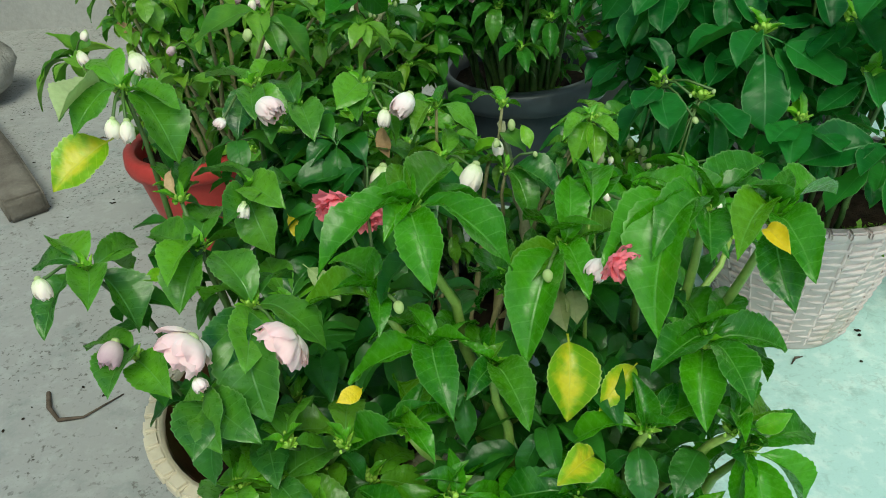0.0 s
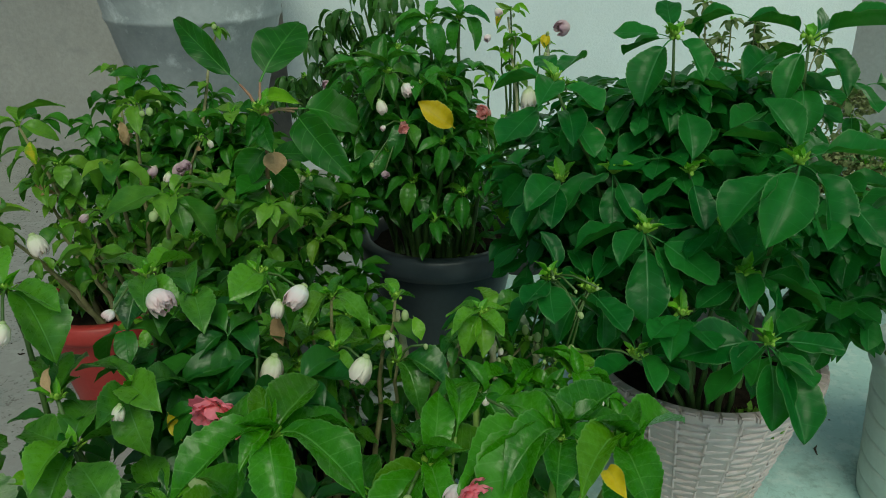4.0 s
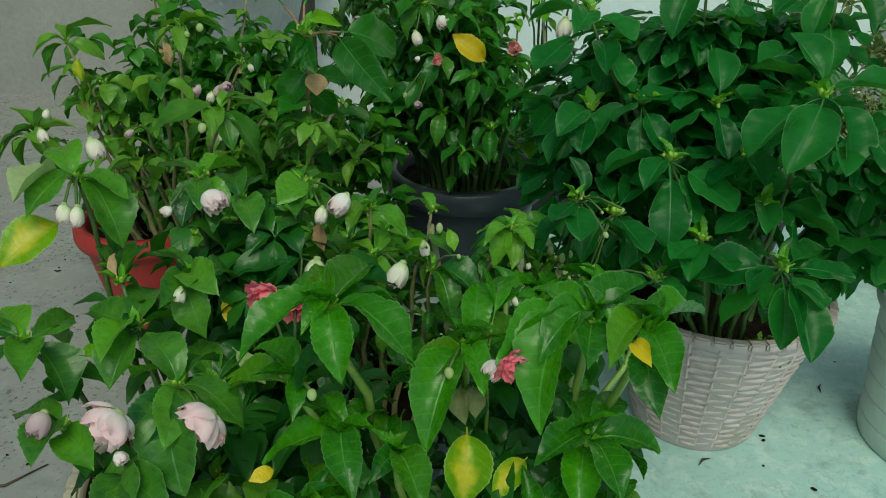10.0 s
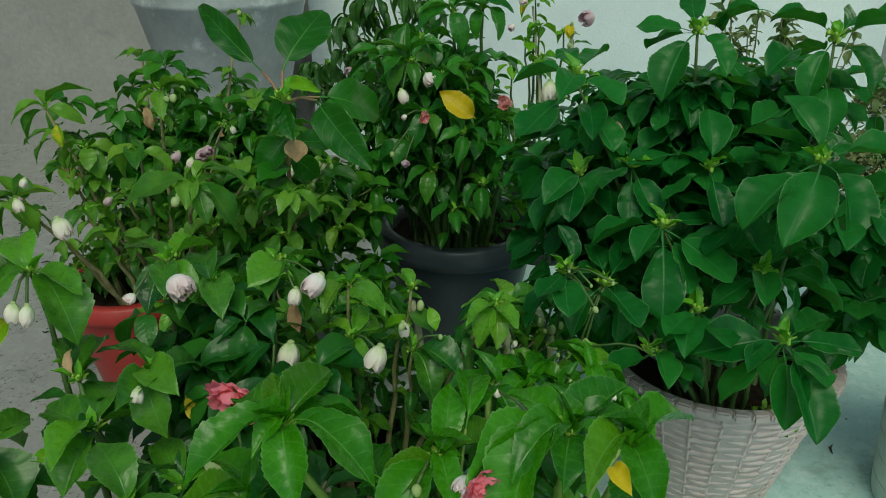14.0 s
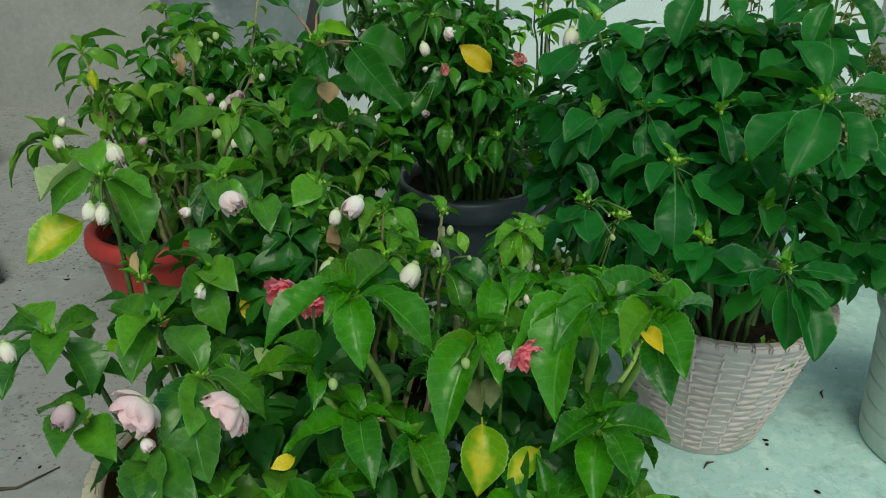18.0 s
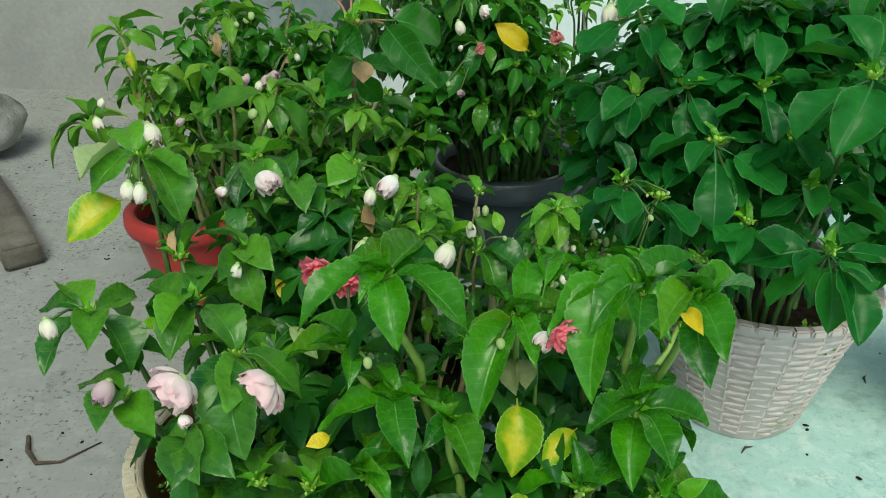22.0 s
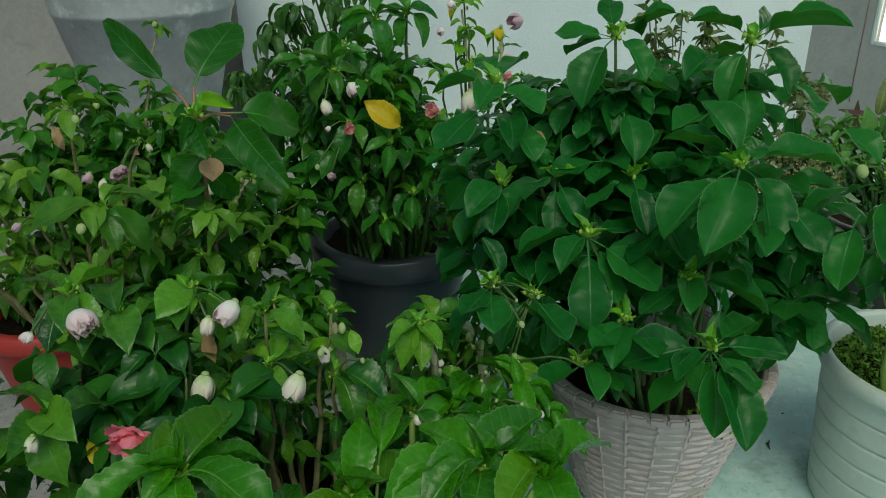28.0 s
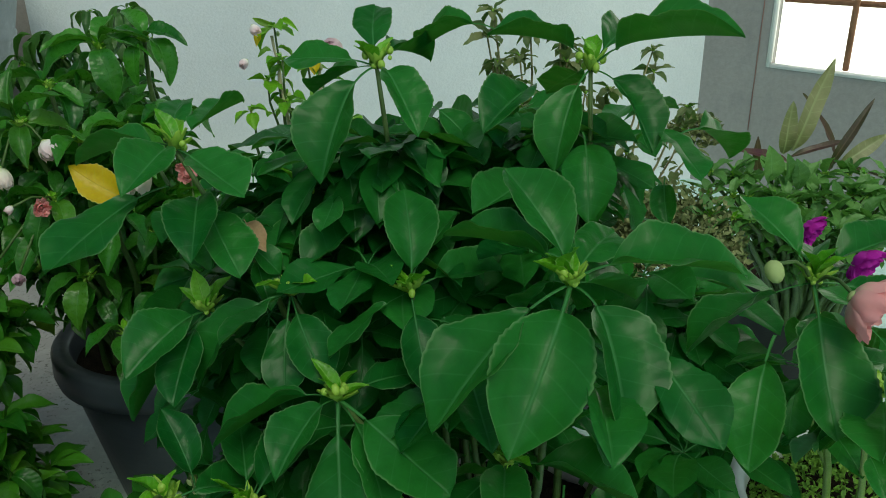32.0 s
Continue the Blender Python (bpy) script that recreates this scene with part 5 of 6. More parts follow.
red_pot_plant = Plant("impatiens_plant", (-0.42, 1.37, 0.18), "dense small leaved impatiens above the red pot", "plant", "small", 0.05, OLD_STEM, 0.0045, group="potted plants")
blossom(red_pot_plant, (-0.359, 0.863, 0.539), 0.0150, "cream")
blossom(red_pot_plant, (-0.284, 1.061, 0.500), 0.0126, "green")
blossom(red_pot_plant, (-0.539, 1.113, 0.469), 0.0119, "cream")
blossom(red_pot_plant, (-0.256, 1.006, 0.652), 0.0101, "green")
blossom(red_pot_plant, (-0.247, 0.931, 0.542), 0.0122, "green")
blossom(red_pot_plant, (-0.304, 1.262, 0.497), 0.0140, "mauve")
odd_leaf(red_pot_plant, (-0.450, 1.430, 0.530), -33, -64, 0.045, "tan", 0.9)
odd_leaf(red_pot_plant, (-0.567, 1.315, 0.450), -11, -6, 0.04, "tan", 0.8)
odd_leaf(red_pot_plant, (-0.393, 1.300, 0.562), -61, -73, 0.036, "tan", 0.9)
whorl(red_pot_plant, (-0.618, 1.251, 0.411), [(173, 57, 0.065), (94, 48, 0.06), (-116, 29, 0.05), (-133, -6, 0.065), (-137, -37, 0.092), (27, 12, 0.065), (-47, -28, 0.05)])
whorl(red_pot_plant, (-0.551, 1.283, 0.566), [(-151, -18, 0.057), (-138, -53, 0.062), (14, -27, 0.061), (23, 18, 0.076), (114, 26, 0.05)])
blossom(red_pot_plant, (-0.607, 1.240, 0.425), 0.0120, "mauve")
odd_leaf(red_pot_plant, (-0.534, 1.276, 0.549), -62, -77, 0.042, "yellowing", 1.1)
rosette(red_pot_plant, (-0.600, 1.400, 0.480), 6, 0.055)
rosette(red_pot_plant, (-0.560, 1.330, 0.450), 6, 0.055)
rosette(red_pot_plant, (-0.500, 1.280, 0.500), 6, 0.055)
rosette(red_pot_plant, (-0.593, 1.200, 0.431), 6, 0.055)
rosette(red_pot_plant, (-0.372, 1.050, 0.439), 5, 0.055)
rosette(red_pot_plant, (-0.492, 1.300, 0.437), 6, 0.05)
rosette(red_pot_plant, (-0.411, 1.200, 0.443), 6, 0.05)
rosette(red_pot_plant, (-0.401, 1.350, 0.465), 6, 0.05)
rosette(red_pot_plant, (-0.313, 1.300, 0.464), 6, 0.05)
rosette(red_pot_plant, (-0.518, 1.500, 0.469), 6, 0.055)
rosette(red_pot_plant, (-0.400, 1.500, 0.525), 6, 0.055)
rosette(red_pot_plant, (-0.251, 1.100, 0.436), 5, 0.05)
rosette(red_pot_plant, (-0.307, 1.200, 0.450), 6, 0.055)
rosette(red_pot_plant, (-0.239, 1.400, 0.547), 6, 0.05)
rosette(red_pot_plant, (-0.285, 1.400, 0.495), 6, 0.05)
rosette(red_pot_plant, (-0.187, 1.300, 0.501), 5, 0.05)
rosette(red_pot_plant, (-0.205, 1.200, 0.441), 6, 0.045)
rosette(red_pot_plant, (-0.135, 1.250, 0.436), 5, 0.045)
rosette(red_pot_plant, (-0.114, 1.350, 0.447), 5, 0.045)
rosette(red_pot_plant, (-0.594, 1.450, 0.447), 6, 0.05)
rosette(red_pot_plant, (-0.481, 1.200, 0.418), 5, 0.05)
rosette(red_pot_plant, (-0.352, 1.250, 0.600), 6, 0.06)
whorl(red_pot_plant, (-0.236, 0.982, 0.545), [(-154, -9, 0.092), (71, 8, 0.05), (-61, -42, 0.06), (-15, -50, 0.079), (130, 18, 0.06), (-90, -21, 0.05), (11, -6, 0.067)])
rosette(red_pot_plant, (-0.347, 1.100, 0.547), 5, 0.055)
rosette(red_pot_plant, (-0.263, 1.250, 0.545), 6, 0.05)
rosette(red_pot_plant, (-0.189, 1.100, 0.474), 6, 0.05)
rosette(red_pot_plant, (-0.101, 1.200, 0.419), 6, 0.045)
rosette(red_pot_plant, (-0.054, 1.300, 0.385), 5, 0.045)
rosette(red_pot_plant, (-0.319, 1.600, 0.514), 5, 0.05)
rosette(red_pot_plant, (-0.532, 1.700, 0.569), 5, 0.05)
bare_stalk(red_pot_plant, (-0.143, 1.250, 0.417), (-0.107, 1.250, 0.482), 0.0045)
blossom(red_pot_plant, (-0.154, 1.211, 0.486), 0.0101, "cream")
blossom(red_pot_plant, (-0.269, 1.111, 0.473), 0.0091, "cream")
blossom(red_pot_plant, (-0.280, 1.210, 0.518), 0.0118, "mauve")
blossom(red_pot_plant, (-0.426, 1.162, 0.455), 0.0087, "mauve")
blossom(red_pot_plant, (-0.251, 1.260, 0.539), 0.0077, "cream")
blossom(red_pot_plant, (-0.368, 1.410, 0.569), 0.0123, "green")
blossom(red_pot_plant, (-0.549, 1.163, 0.486), 0.0089, "cream")
rosette(red_pot_plant, (-0.542, 1.370, 0.250), 7, 0.055)
rosette(red_pot_plant, (-0.491, 1.370, 0.257), 7, 0.06)
rosette(red_pot_plant, (-0.442, 1.360, 0.250), 7, 0.055)
rosette(red_pot_plant, (-0.579, 1.360, 0.242), 6, 0.05)
rosette(red_pot_plant, (-0.514, 1.400, 0.280), 7, 0.055)
rosette(red_pot_plant, (-0.409, 1.350, 0.301), 7, 0.055)
odd_leaf(red_pot_plant, (-0.381, 1.250, 0.583), -56, -73, 0.036, "tan", 0.6)
odd_leaf(red_pot_plant, (-0.329, 1.200, 0.523), -50, -56, 0.021, "tan", 1.0)
odd_leaf(red_pot_plant, (-0.270, 1.250, 0.535), -41, -8, 0.014, "tan", 1.0)
blossom(red_pot_plant, (-0.314, 1.163, 0.526), 0.0100, "mauve")
blossom(red_pot_plant, (-0.293, 1.162, 0.517), 0.0089, "cream")
blossom(red_pot_plant, (-0.288, 1.212, 0.514), 0.0093, "mauve")
rosette(red_pot_plant, (-0.290, 1.575, 0.665), 5, 0.035)
blossom(red_pot_plant, (-0.290, 1.560, 0.677), 0.0101, "green")
blossom(red_pot_plant, (-0.333, 1.212, 0.600), 0.0092, "green")
rosette(red_pot_plant, (-0.083, 1.350, 0.315), 7, 0.05)
rosette(red_pot_plant, (-0.061, 1.400, 0.324), 7, 0.05)
rosette(red_pot_plant, (-0.110, 1.400, 0.344), 7, 0.05)
rosette(red_pot_plant, (-0.133, 1.300, 0.346), 7, 0.05)
rosette(red_pot_plant, (-0.054, 1.500, 0.329), 6, 0.05)
thicket(red_pot_plant, (-0.34, 1.42, 0.42), (0.26, 0.22, 0.14), 44, 8, 0.052)
thicket(red_pot_plant, (-0.36, 1.46, 0.5), (0.27, 0.14, 0.13), 24, 9, 0.05)
thicket(red_pot_plant, (-0.15, 1.12, 0.32), (0.13, 0.14, 0.13), 26, 8, 0.052)
thicket(red_pot_plant, (-0.18, 1.32, 0.36), (0.1, 0.16, 0.13), 24, 8, 0.052)
thicket(red_pot_plant, (-0.05, 1.22, 0.26), (0.08, 0.1, 0.08), 12, 8, 0.05)
thicket(red_pot_plant, (-0.22, 1.55, 0.32), (0.1, 0.12, 0.12), 14, 8, 0.05)
thicket(red_pot_plant, (-0.06, 1.36, 0.38), (0.05, 0.08, 0.07), 9, 8, 0.05)
thicket(red_pot_plant, (-0.03, 1.3, 0.22), (0.06, 0.08, 0.08), 10, 8, 0.05)
thicket(red_pot_plant, (-0.48, 1.36, 0.3), (0.1, 0.06, 0.04), 9, 8, 0.048)
thicket(red_pot_plant, (-0.42, 1.42, 0.31), (0.1, 0.07, 0.06), 9, 8, 0.05)
thicket(red_pot_plant, (-0.2, 1.05, 0.34), (0.12, 0.1, 0.08), 12, 8, 0.052)
for x, y, z in ((-0.13, 1.05, 0.5), (-0.19, 1.06, 0.52), (-0.1, 1.09, 0.47), (-0.15, 1.08, 0.43), (-0.07, 1.1, 0.43)):
    rosette(red_pot_plant, (x, y, z), 6, 0.05)
close_crown(red_pot_plant)
amaranth = Plant("amaranth_plant", (-0.17, 1.2, 0.12), "young amaranth with large veined leaves", "plant", "broad", 0.1, PINK_STEM, 0.005, group="potted plants")
petiole(amaranth, (-0.134, 1.082, 0.626), (-0.161, 1.099, 0.664), 0.002)
petiole(amaranth, (-0.134, 1.082, 0.626), (-0.134, 1.100, 0.666), 0.002)
petiole(amaranth, (-0.134, 1.082, 0.626), (-0.088, 1.082, 0.629), 0.002)
petiole(amaranth, (-0.134, 1.082, 0.622), (-0.084, 1.084, 0.633), 0.0018)
whorl(amaranth, (-0.134, 1.082, 0.626), [(-103, -24, 0.035), (60, 50, 0.03), (150, 10, 0.035)])
odd_leaf(amaranth, (-0.119, 1.075, 0.580), -85, -58, 0.036, "tan", 1.25)
odd_leaf(amaranth, (-0.161, 1.099, 0.664), 139, 30, 0.150, "broad", 0.5)
odd_leaf(amaranth, (-0.134, 1.100, 0.666), 64, 31, 0.125, "broad", 1.0)
odd_leaf(amaranth, (-0.088, 1.082, 0.629), -53, -25, 0.150, "broad", 0.55)
odd_leaf(amaranth, (-0.084, 1.084, 0.633), 41, -24, 0.110, "broad", 0.85)
odd_leaf(amaranth, (-0.128, 1.092, 0.648), -36, -1, 0.062, "lime", 0.6)
odd_leaf(amaranth, (-0.134, 1.082, 0.628), -69, -34, 0.070, "broad", 0.7)
odd_leaf(amaranth, (-0.134, 1.082, 0.628), -110, -40, 0.055, "broad", 0.8)
close_crown(amaranth)
dark_pot_plant = Plant("impatiens_plant", (0.125, 1.52, 0.23), "impatiens with pink buds in the dark pot", "plant", "lance", 0.06, thick=0.0055, group="potted plants")
whorl(dark_pot_plant, (0.033, 1.354, 0.623), [(-161, 29, 0.079), (-143, -16, 0.055), (-11, 29, 0.068), (30, -12, 0.055), (99, 65, 0.07), (-128, -49, 0.068), (-75, -43, 0.055)])
whorl(dark_pot_plant, (0.106, 1.465, 0.687), [(-161, 4, 0.066), (-155, -21, 0.075), (-18, 5, 0.077), (-19, -6, 0.067), (65, 44, 0.055), (-61, -59, 0.068), (-135, -52, 0.061)])
whorl(dark_pot_plant, (0.208, 1.362, 0.449), [(133, 44, 0.055), (26, 32, 0.069), (-74, -50, 0.064), (-132, -44, 0.057), (134, -7, 0.055), (17, -13, 0.055)])
whorl(dark_pot_plant, (0.057, 1.334, 0.538), [(166, 7, 0.058), (-120, -50, 0.062), (15, -6, 0.058), (-68, -28, 0.055)])
whorl(dark_pot_plant, (0.122, 1.319, 0.511), [(125, 32, 0.055), (-49, -8, 0.055), (-109, -53, 0.059), (-149, -9, 0.055)])
whorl(dark_pot_plant, (0.070, 1.357, 0.430), [(137, 10, 0.055), (-42, -21, 0.055), (-107, -50, 0.062), (-150, -18, 0.059)])
whorl(dark_pot_plant, (0.157, 1.349, 0.408), [(135, -2, 0.055), (-94, -51, 0.062), (-28, -14, 0.055), (-130, -29, 0.055)])
whorl(dark_pot_plant, (0.106, 1.332, 0.364), [(-135, -3, 0.055), (-81, -23, 0.055), (-26, -14, 0.055)])
whorl(dark_pot_plant, (0.160, 1.466, 0.695), [(130, 39, 0.055), (-20, -3, 0.056), (-46, -52, 0.063), (-117, -61, 0.056), (-151, -32, 0.055)])
blossom(dark_pot_plant, (0.064, 1.330, 0.604), 0.0149, "blush")
blossom(dark_pot_plant, (0.021, 1.301, 0.584), 0.0135, "cream")
blossom(dark_pot_plant, (0.229, 1.312, 0.440), 0.0140, "cream")
blossom(dark_pot_plant, (0.197, 1.391, 0.548), 0.0122, "pink")
odd_leaf(dark_pot_plant, (0.143, 1.326, 0.536), 178, 37, 0.078, "yellow", 1.0)
odd_leaf(dark_pot_plant, (0.208, 1.345, 0.394), -37, -38, 0.065, "lime", 0.8)
blossom(dark_pot_plant, (0.024, 1.292, 0.549), 0.0062, "blush")
blossom(dark_pot_plant, (-0.120, 1.885, 0.497), 0.0136, "mauve")
blossom(dark_pot_plant, (0.024, 1.269, 0.477), 0.0083, "mauve")
blossom(dark_pot_plant, (0.055, 1.293, 0.548), 0.0062, "pink")
blossom(dark_pot_plant, (0.003, 1.272, 0.492), 0.0093, "green")
rosette(dark_pot_plant, (0.020, 1.400, 0.560), 7, 0.06)
rosette(dark_pot_plant, (0.090, 1.360, 0.600), 7, 0.06)
rosette(dark_pot_plant, (0.130, 1.400, 0.600), 7, 0.06)
rosette(dark_pot_plant, (0.150, 1.380, 0.470), 7, 0.06)
rosette(dark_pot_plant, (0.030, 1.370, 0.480), 7, 0.06)
rosette(dark_pot_plant, (0.000, 1.400, 0.430), 7, 0.06)
rosette(dark_pot_plant, (0.050, 1.430, 0.650), 7, 0.06)
rosette(dark_pot_plant, (0.116, 1.470, 0.323), 7, 0.055)
rosette(dark_pot_plant, (0.163, 1.470, 0.308), 7, 0.055)
rosette(dark_pot_plant, (0.209, 1.470, 0.306), 7, 0.055)
rosette(dark_pot_plant, (0.184, 1.470, 0.336), 7, 0.055)
thicket(dark_pot_plant, (0.12, 1.54, 0.44), (0.12, 0.09, 0.12), 28, 8, 0.058)
thicket(dark_pot_plant, (0.09, 1.47, 0.54), (0.15, 0.14, 0.12), 44, 8, 0.06)
thicket(dark_pot_plant, (-0.02, 1.48, 0.48), (0.08, 0.09, 0.12), 16, 8, 0.055)
thicket(dark_pot_plant, (0.12, 1.5, 0.34), (0.06, 0.04, 0.04), 12, 8, 0.05)
close_crown(dark_pot_plant)
droopy_plant = Plant("impatiens_plant", (0.12, 2.2, 0.11), "drooping plant with curled dark leaves beside the wall", "plant", "curled", 0.045, thick=0.005, group="potted plants", droop=True)
rosette(droopy_plant, (-0.140, 1.941, 0.574), 7, 0.06)
rosette(droopy_plant, (-0.065, 1.959, 0.640), 7, 0.06)
rosette(droopy_plant, (0.014, 2.111, 0.659), 8, 0.06)
rosette(droopy_plant, (-0.099, 1.936, 0.522), 6, 0.06)
rosette(droopy_plant, (-0.176, 1.922, 0.507), 6, 0.05)
rosette(droopy_plant, (-0.021, 2.094, 0.552), 6, 0.06)
rosette(droopy_plant, (-0.211, 1.907, 0.465), 5, 0.05)
rosette(droopy_plant, (-0.041, 2.108, 0.667), 5, 0.05)
rosette(droopy_plant, (-0.125, 1.947, 0.599), 8, 0.054)
rosette(droopy_plant, (-0.097, 1.956, 0.641), 8, 0.054)
rosette(droopy_plant, (-0.061, 1.955, 0.609), 8, 0.054)
rosette(droopy_plant, (-0.038, 1.951, 0.570), 8, 0.054)
rosette(droopy_plant, (0.006, 1.965, 0.639), 8, 0.054)
rosette(droopy_plant, (0.038, 1.965, 0.631), 8, 0.054)
rosette(droopy_plant, (0.060, 1.972, 0.681), 8, 0.054)
rosette(droopy_plant, (0.070, 1.964, 0.618), 8, 0.054)
rosette(droopy_plant, (-0.143, 1.931, 0.524), 8, 0.054)
rosette(droopy_plant, (-0.093, 1.934, 0.509), 8, 0.054)
thicket(droopy_plant, (-0.14, 2.08, 0.42), (0.14, 0.08, 0.14), 26, 8, 0.048)
close_crown(droopy_plant)
yellowing_plant = Plant("impatiens_plant", (0.36, 1.95, 0.18), "sparse yellowing plant with pink flowers", "plant", "lime", 0.045, thick=0.004, group="potted plants")
blossom(yellowing_plant, (0.409, 1.791, 0.632), 0.0214, "mauve")
blossom(yellowing_plant, (0.256, 1.895, 0.597), 0.0120, "blush")
blossom(yellowing_plant, (0.279, 1.902, 0.655), 0.0120, "blush")
blossom(yellowing_plant, (0.390, 1.772, 0.517), 0.0114, "pink")
blossom(yellowing_plant, (0.393, 1.780, 0.552), 0.0114, "pink")
rosette(yellowing_plant, (0.323, 1.911, 0.596), 4, 0.04)
rosette(yellowing_plant, (0.366, 1.835, 0.595), 4, 0.035)
rosette(yellowing_plant, (0.313, 1.940, 0.650), 5, 0.05)
rosette(yellowing_plant, (0.427, 1.807, 0.504), 5, 0.05)
rosette(yellowing_plant, (0.328, 1.897, 0.520), 5, 0.05)
rosette(yellowing_plant, (0.292, 1.927, 0.555), 4, 0.045)
rosette(yellowing_plant, (0.257, 1.920, 0.504), 4, 0.045)
bare_stalk(yellowing_plant, (0.334, 1.881, 0.374), (0.309, 1.939, 0.637), 0.0036)
bare_stalk(yellowing_plant, (0.383, 1.807, 0.473), (0.385, 1.834, 0.607), 0.004)
odd_leaf(yellowing_plant, (0.277, 1.944, 0.653), -86, -66, 0.037, "yellow", 0.7)
odd_leaf(yellowing_plant, (0.380, 1.836, 0.613), -110, -63, 0.035, "yellow", 1.2)
odd_leaf(yellowing_plant, (0.313, 1.941, 0.656), -172, 20, 0.040, "small", 0.7)
odd_leaf(yellowing_plant, (0.320, 1.941, 0.662), -25, -24, 0.043, "lime", 0.6)
odd_leaf(yellowing_plant, (0.325, 1.929, 0.580), -161, -21, 0.031, "small", 0.9)
odd_leaf(yellowing_plant, (0.306, 1.935, 0.605), -163, -9, 0.029, "small", 0.9)
close_crown(yellowing_plant)
wilted_plant = Plant("impatiens_plant", (0.74, 1.62, 0.14), "wilted dry plant behind the green one", "plant", "wilted", 0.028, OLD_STEM, 0.0028, group="potted plants")
for x, y, z, count in ((0.619, 1.5, 0.71, 4), (0.655, 1.5, 0.68, 4), (0.7, 1.48, 0.675, 4), (0.735, 1.5, 0.66, 4), (0.78, 1.47, 0.6, 3), (0.913, 1.6, 0.63, 2), (0.925, 1.5, 0.56, 3), (0.65, 1.4, 0.56, 3), (0.766, 1.35, 0.54, 2), (0.676, 1.3, 0.52, 2)):
    for k in range(count):
        rosette(wilted_plant, (x + 0.014 * math.sin(5 * k + 40 * x), y + 0.01 * math.cos(7 * k), z - 0.034 * k), 9, 0.027 + 0.006 * (k % 2))
thicket(wilted_plant, (0.64, 1.35, 0.57), (0.13, 0.1, 0.07), 18, 9, 0.03)
thicket(wilted_plant, (0.75, 1.48, 0.42), (0.2, 0.12, 0.1), 18, 7, 0.045)
thicket(wilted_plant, (0.66, 1.38, 0.42), (0.14, 0.1, 0.1), 14, 7, 0.045)
close_crown(wilted_plant)

# ---- plants by the right wall ----
blade_plant = Plant("spiderwort_plant", (1.25, 1.66, 0.165), "spiderwort with long striped and purple blades", "plant", "striped", 0.2, thick=0.006, group="potted plants")
odd_leaf(blade_plant, (1.097, 1.500, 0.484), -11, 73, 0.150, "striped", 1.4)
odd_leaf(blade_plant, (1.081, 1.500, 0.480), -89, 85, 0.085, "striped", 1.9)
odd_leaf(blade_plant, (1.094, 1.500, 0.473), -5, 15, 0.097, "plum", 1.1)
odd_leaf(blade_plant, (1.129, 1.450, 0.464), -9, 65, 0.121, "plum", 1.0)
odd_leaf(blade_plant, (1.145, 1.450, 0.468), -6, 35, 0.085, "striped", 2.0)
odd_leaf(blade_plant, (1.094, 1.500, 0.463), -175, 18, 0.107, "plum", 1.0)
odd_leaf(blade_plant, (1.048, 1.500, 0.438), -157, 75, 0.079, "plum", 1.3)
odd_leaf(blade_plant, (1.210, 1.550, 0.430), -174, 59, 0.157, "plum", 0.8)
odd_leaf(blade_plant, (1.146, 1.450, 0.464), -5, -13, 0.080, "plum", 1.0)
stem_to(blade_plant, (1.13, 1.5, 0.4), 0.008)
petunia = Plant("petunia_plant", (1.22, 1.6, 0.165), "pale green petunia with magenta flowers", "plant", "sage", 0.045, group="potted plants")
odd_leaf(petunia, (0.993, 1.400, 0.465), -136, 80, 0.064, "sage", 1.1)
odd_leaf(petunia, (1.021, 1.400, 0.458), -124, 80, 0.057, "sage", 1.1)
odd_leaf(petunia, (1.043, 1.400, 0.452), -148, 75, 0.056, "sage", 1.1)
odd_leaf(petunia, (1.090, 1.380, 0.429), -143, 75, 0.050, "sage", 1.1)
odd_leaf(petunia, (1.065, 1.400, 0.442), -114, 78, 0.042, "sage", 1.1)
rosette(petunia, (0.955, 1.420, 0.470), 6, 0.04)
rosette(petunia, (0.971, 1.400, 0.458), 6, 0.04)
rosette(petunia, (0.988, 1.380, 0.446), 6, 0.04)
rosette(petunia, (1.025, 1.380, 0.435), 6, 0.045)
rosette(petunia, (1.061, 1.380, 0.440), 6, 0.045)
rosette(petunia, (1.077, 1.350, 0.432), 6, 0.045)
rosette(petunia, (1.124, 1.380, 0.444), 6, 0.04)
rosette(petunia, (1.159, 1.380, 0.432), 6, 0.04)
rosette(petunia, (1.004, 1.320, 0.432), 6, 0.04)
rosette(petunia, (1.117, 1.340, 0.424), 6, 0.04)
blossom(petunia, (0.908, 1.169, 0.489), 0.0177, "magenta")
blossom(petunia, (0.946, 1.120, 0.466), 0.0208, "magenta")
rosette(petunia, (0.913, 1.420, 0.482), 6, 0.04)
rosette(petunia, (0.951, 1.420, 0.477), 6, 0.04)
rosette(petunia, (0.975, 1.420, 0.472), 6, 0.04)
rosette(petunia, (1.014, 1.420, 0.467), 6, 0.04)
rosette(petunia, (1.038, 1.420, 0.462), 6, 0.04)
rosette(petunia, (1.078, 1.420, 0.456), 6, 0.04)
rosette(petunia, (1.101, 1.420, 0.467), 6, 0.04)
rosette(petunia, (1.141, 1.420, 0.461), 6, 0.04)
rosette(petunia, (1.167, 1.420, 0.457), 6, 0.04)
rosette(petunia, (1.209, 1.420, 0.451), 6, 0.04)
rosette(petunia, (0.894, 1.380, 0.465), 6, 0.04)
rosette(petunia, (0.931, 1.380, 0.459), 6, 0.04)
rosette(petunia, (0.954, 1.380, 0.455), 6, 0.04)
rosette(petunia, (0.992, 1.380, 0.449), 6, 0.04)
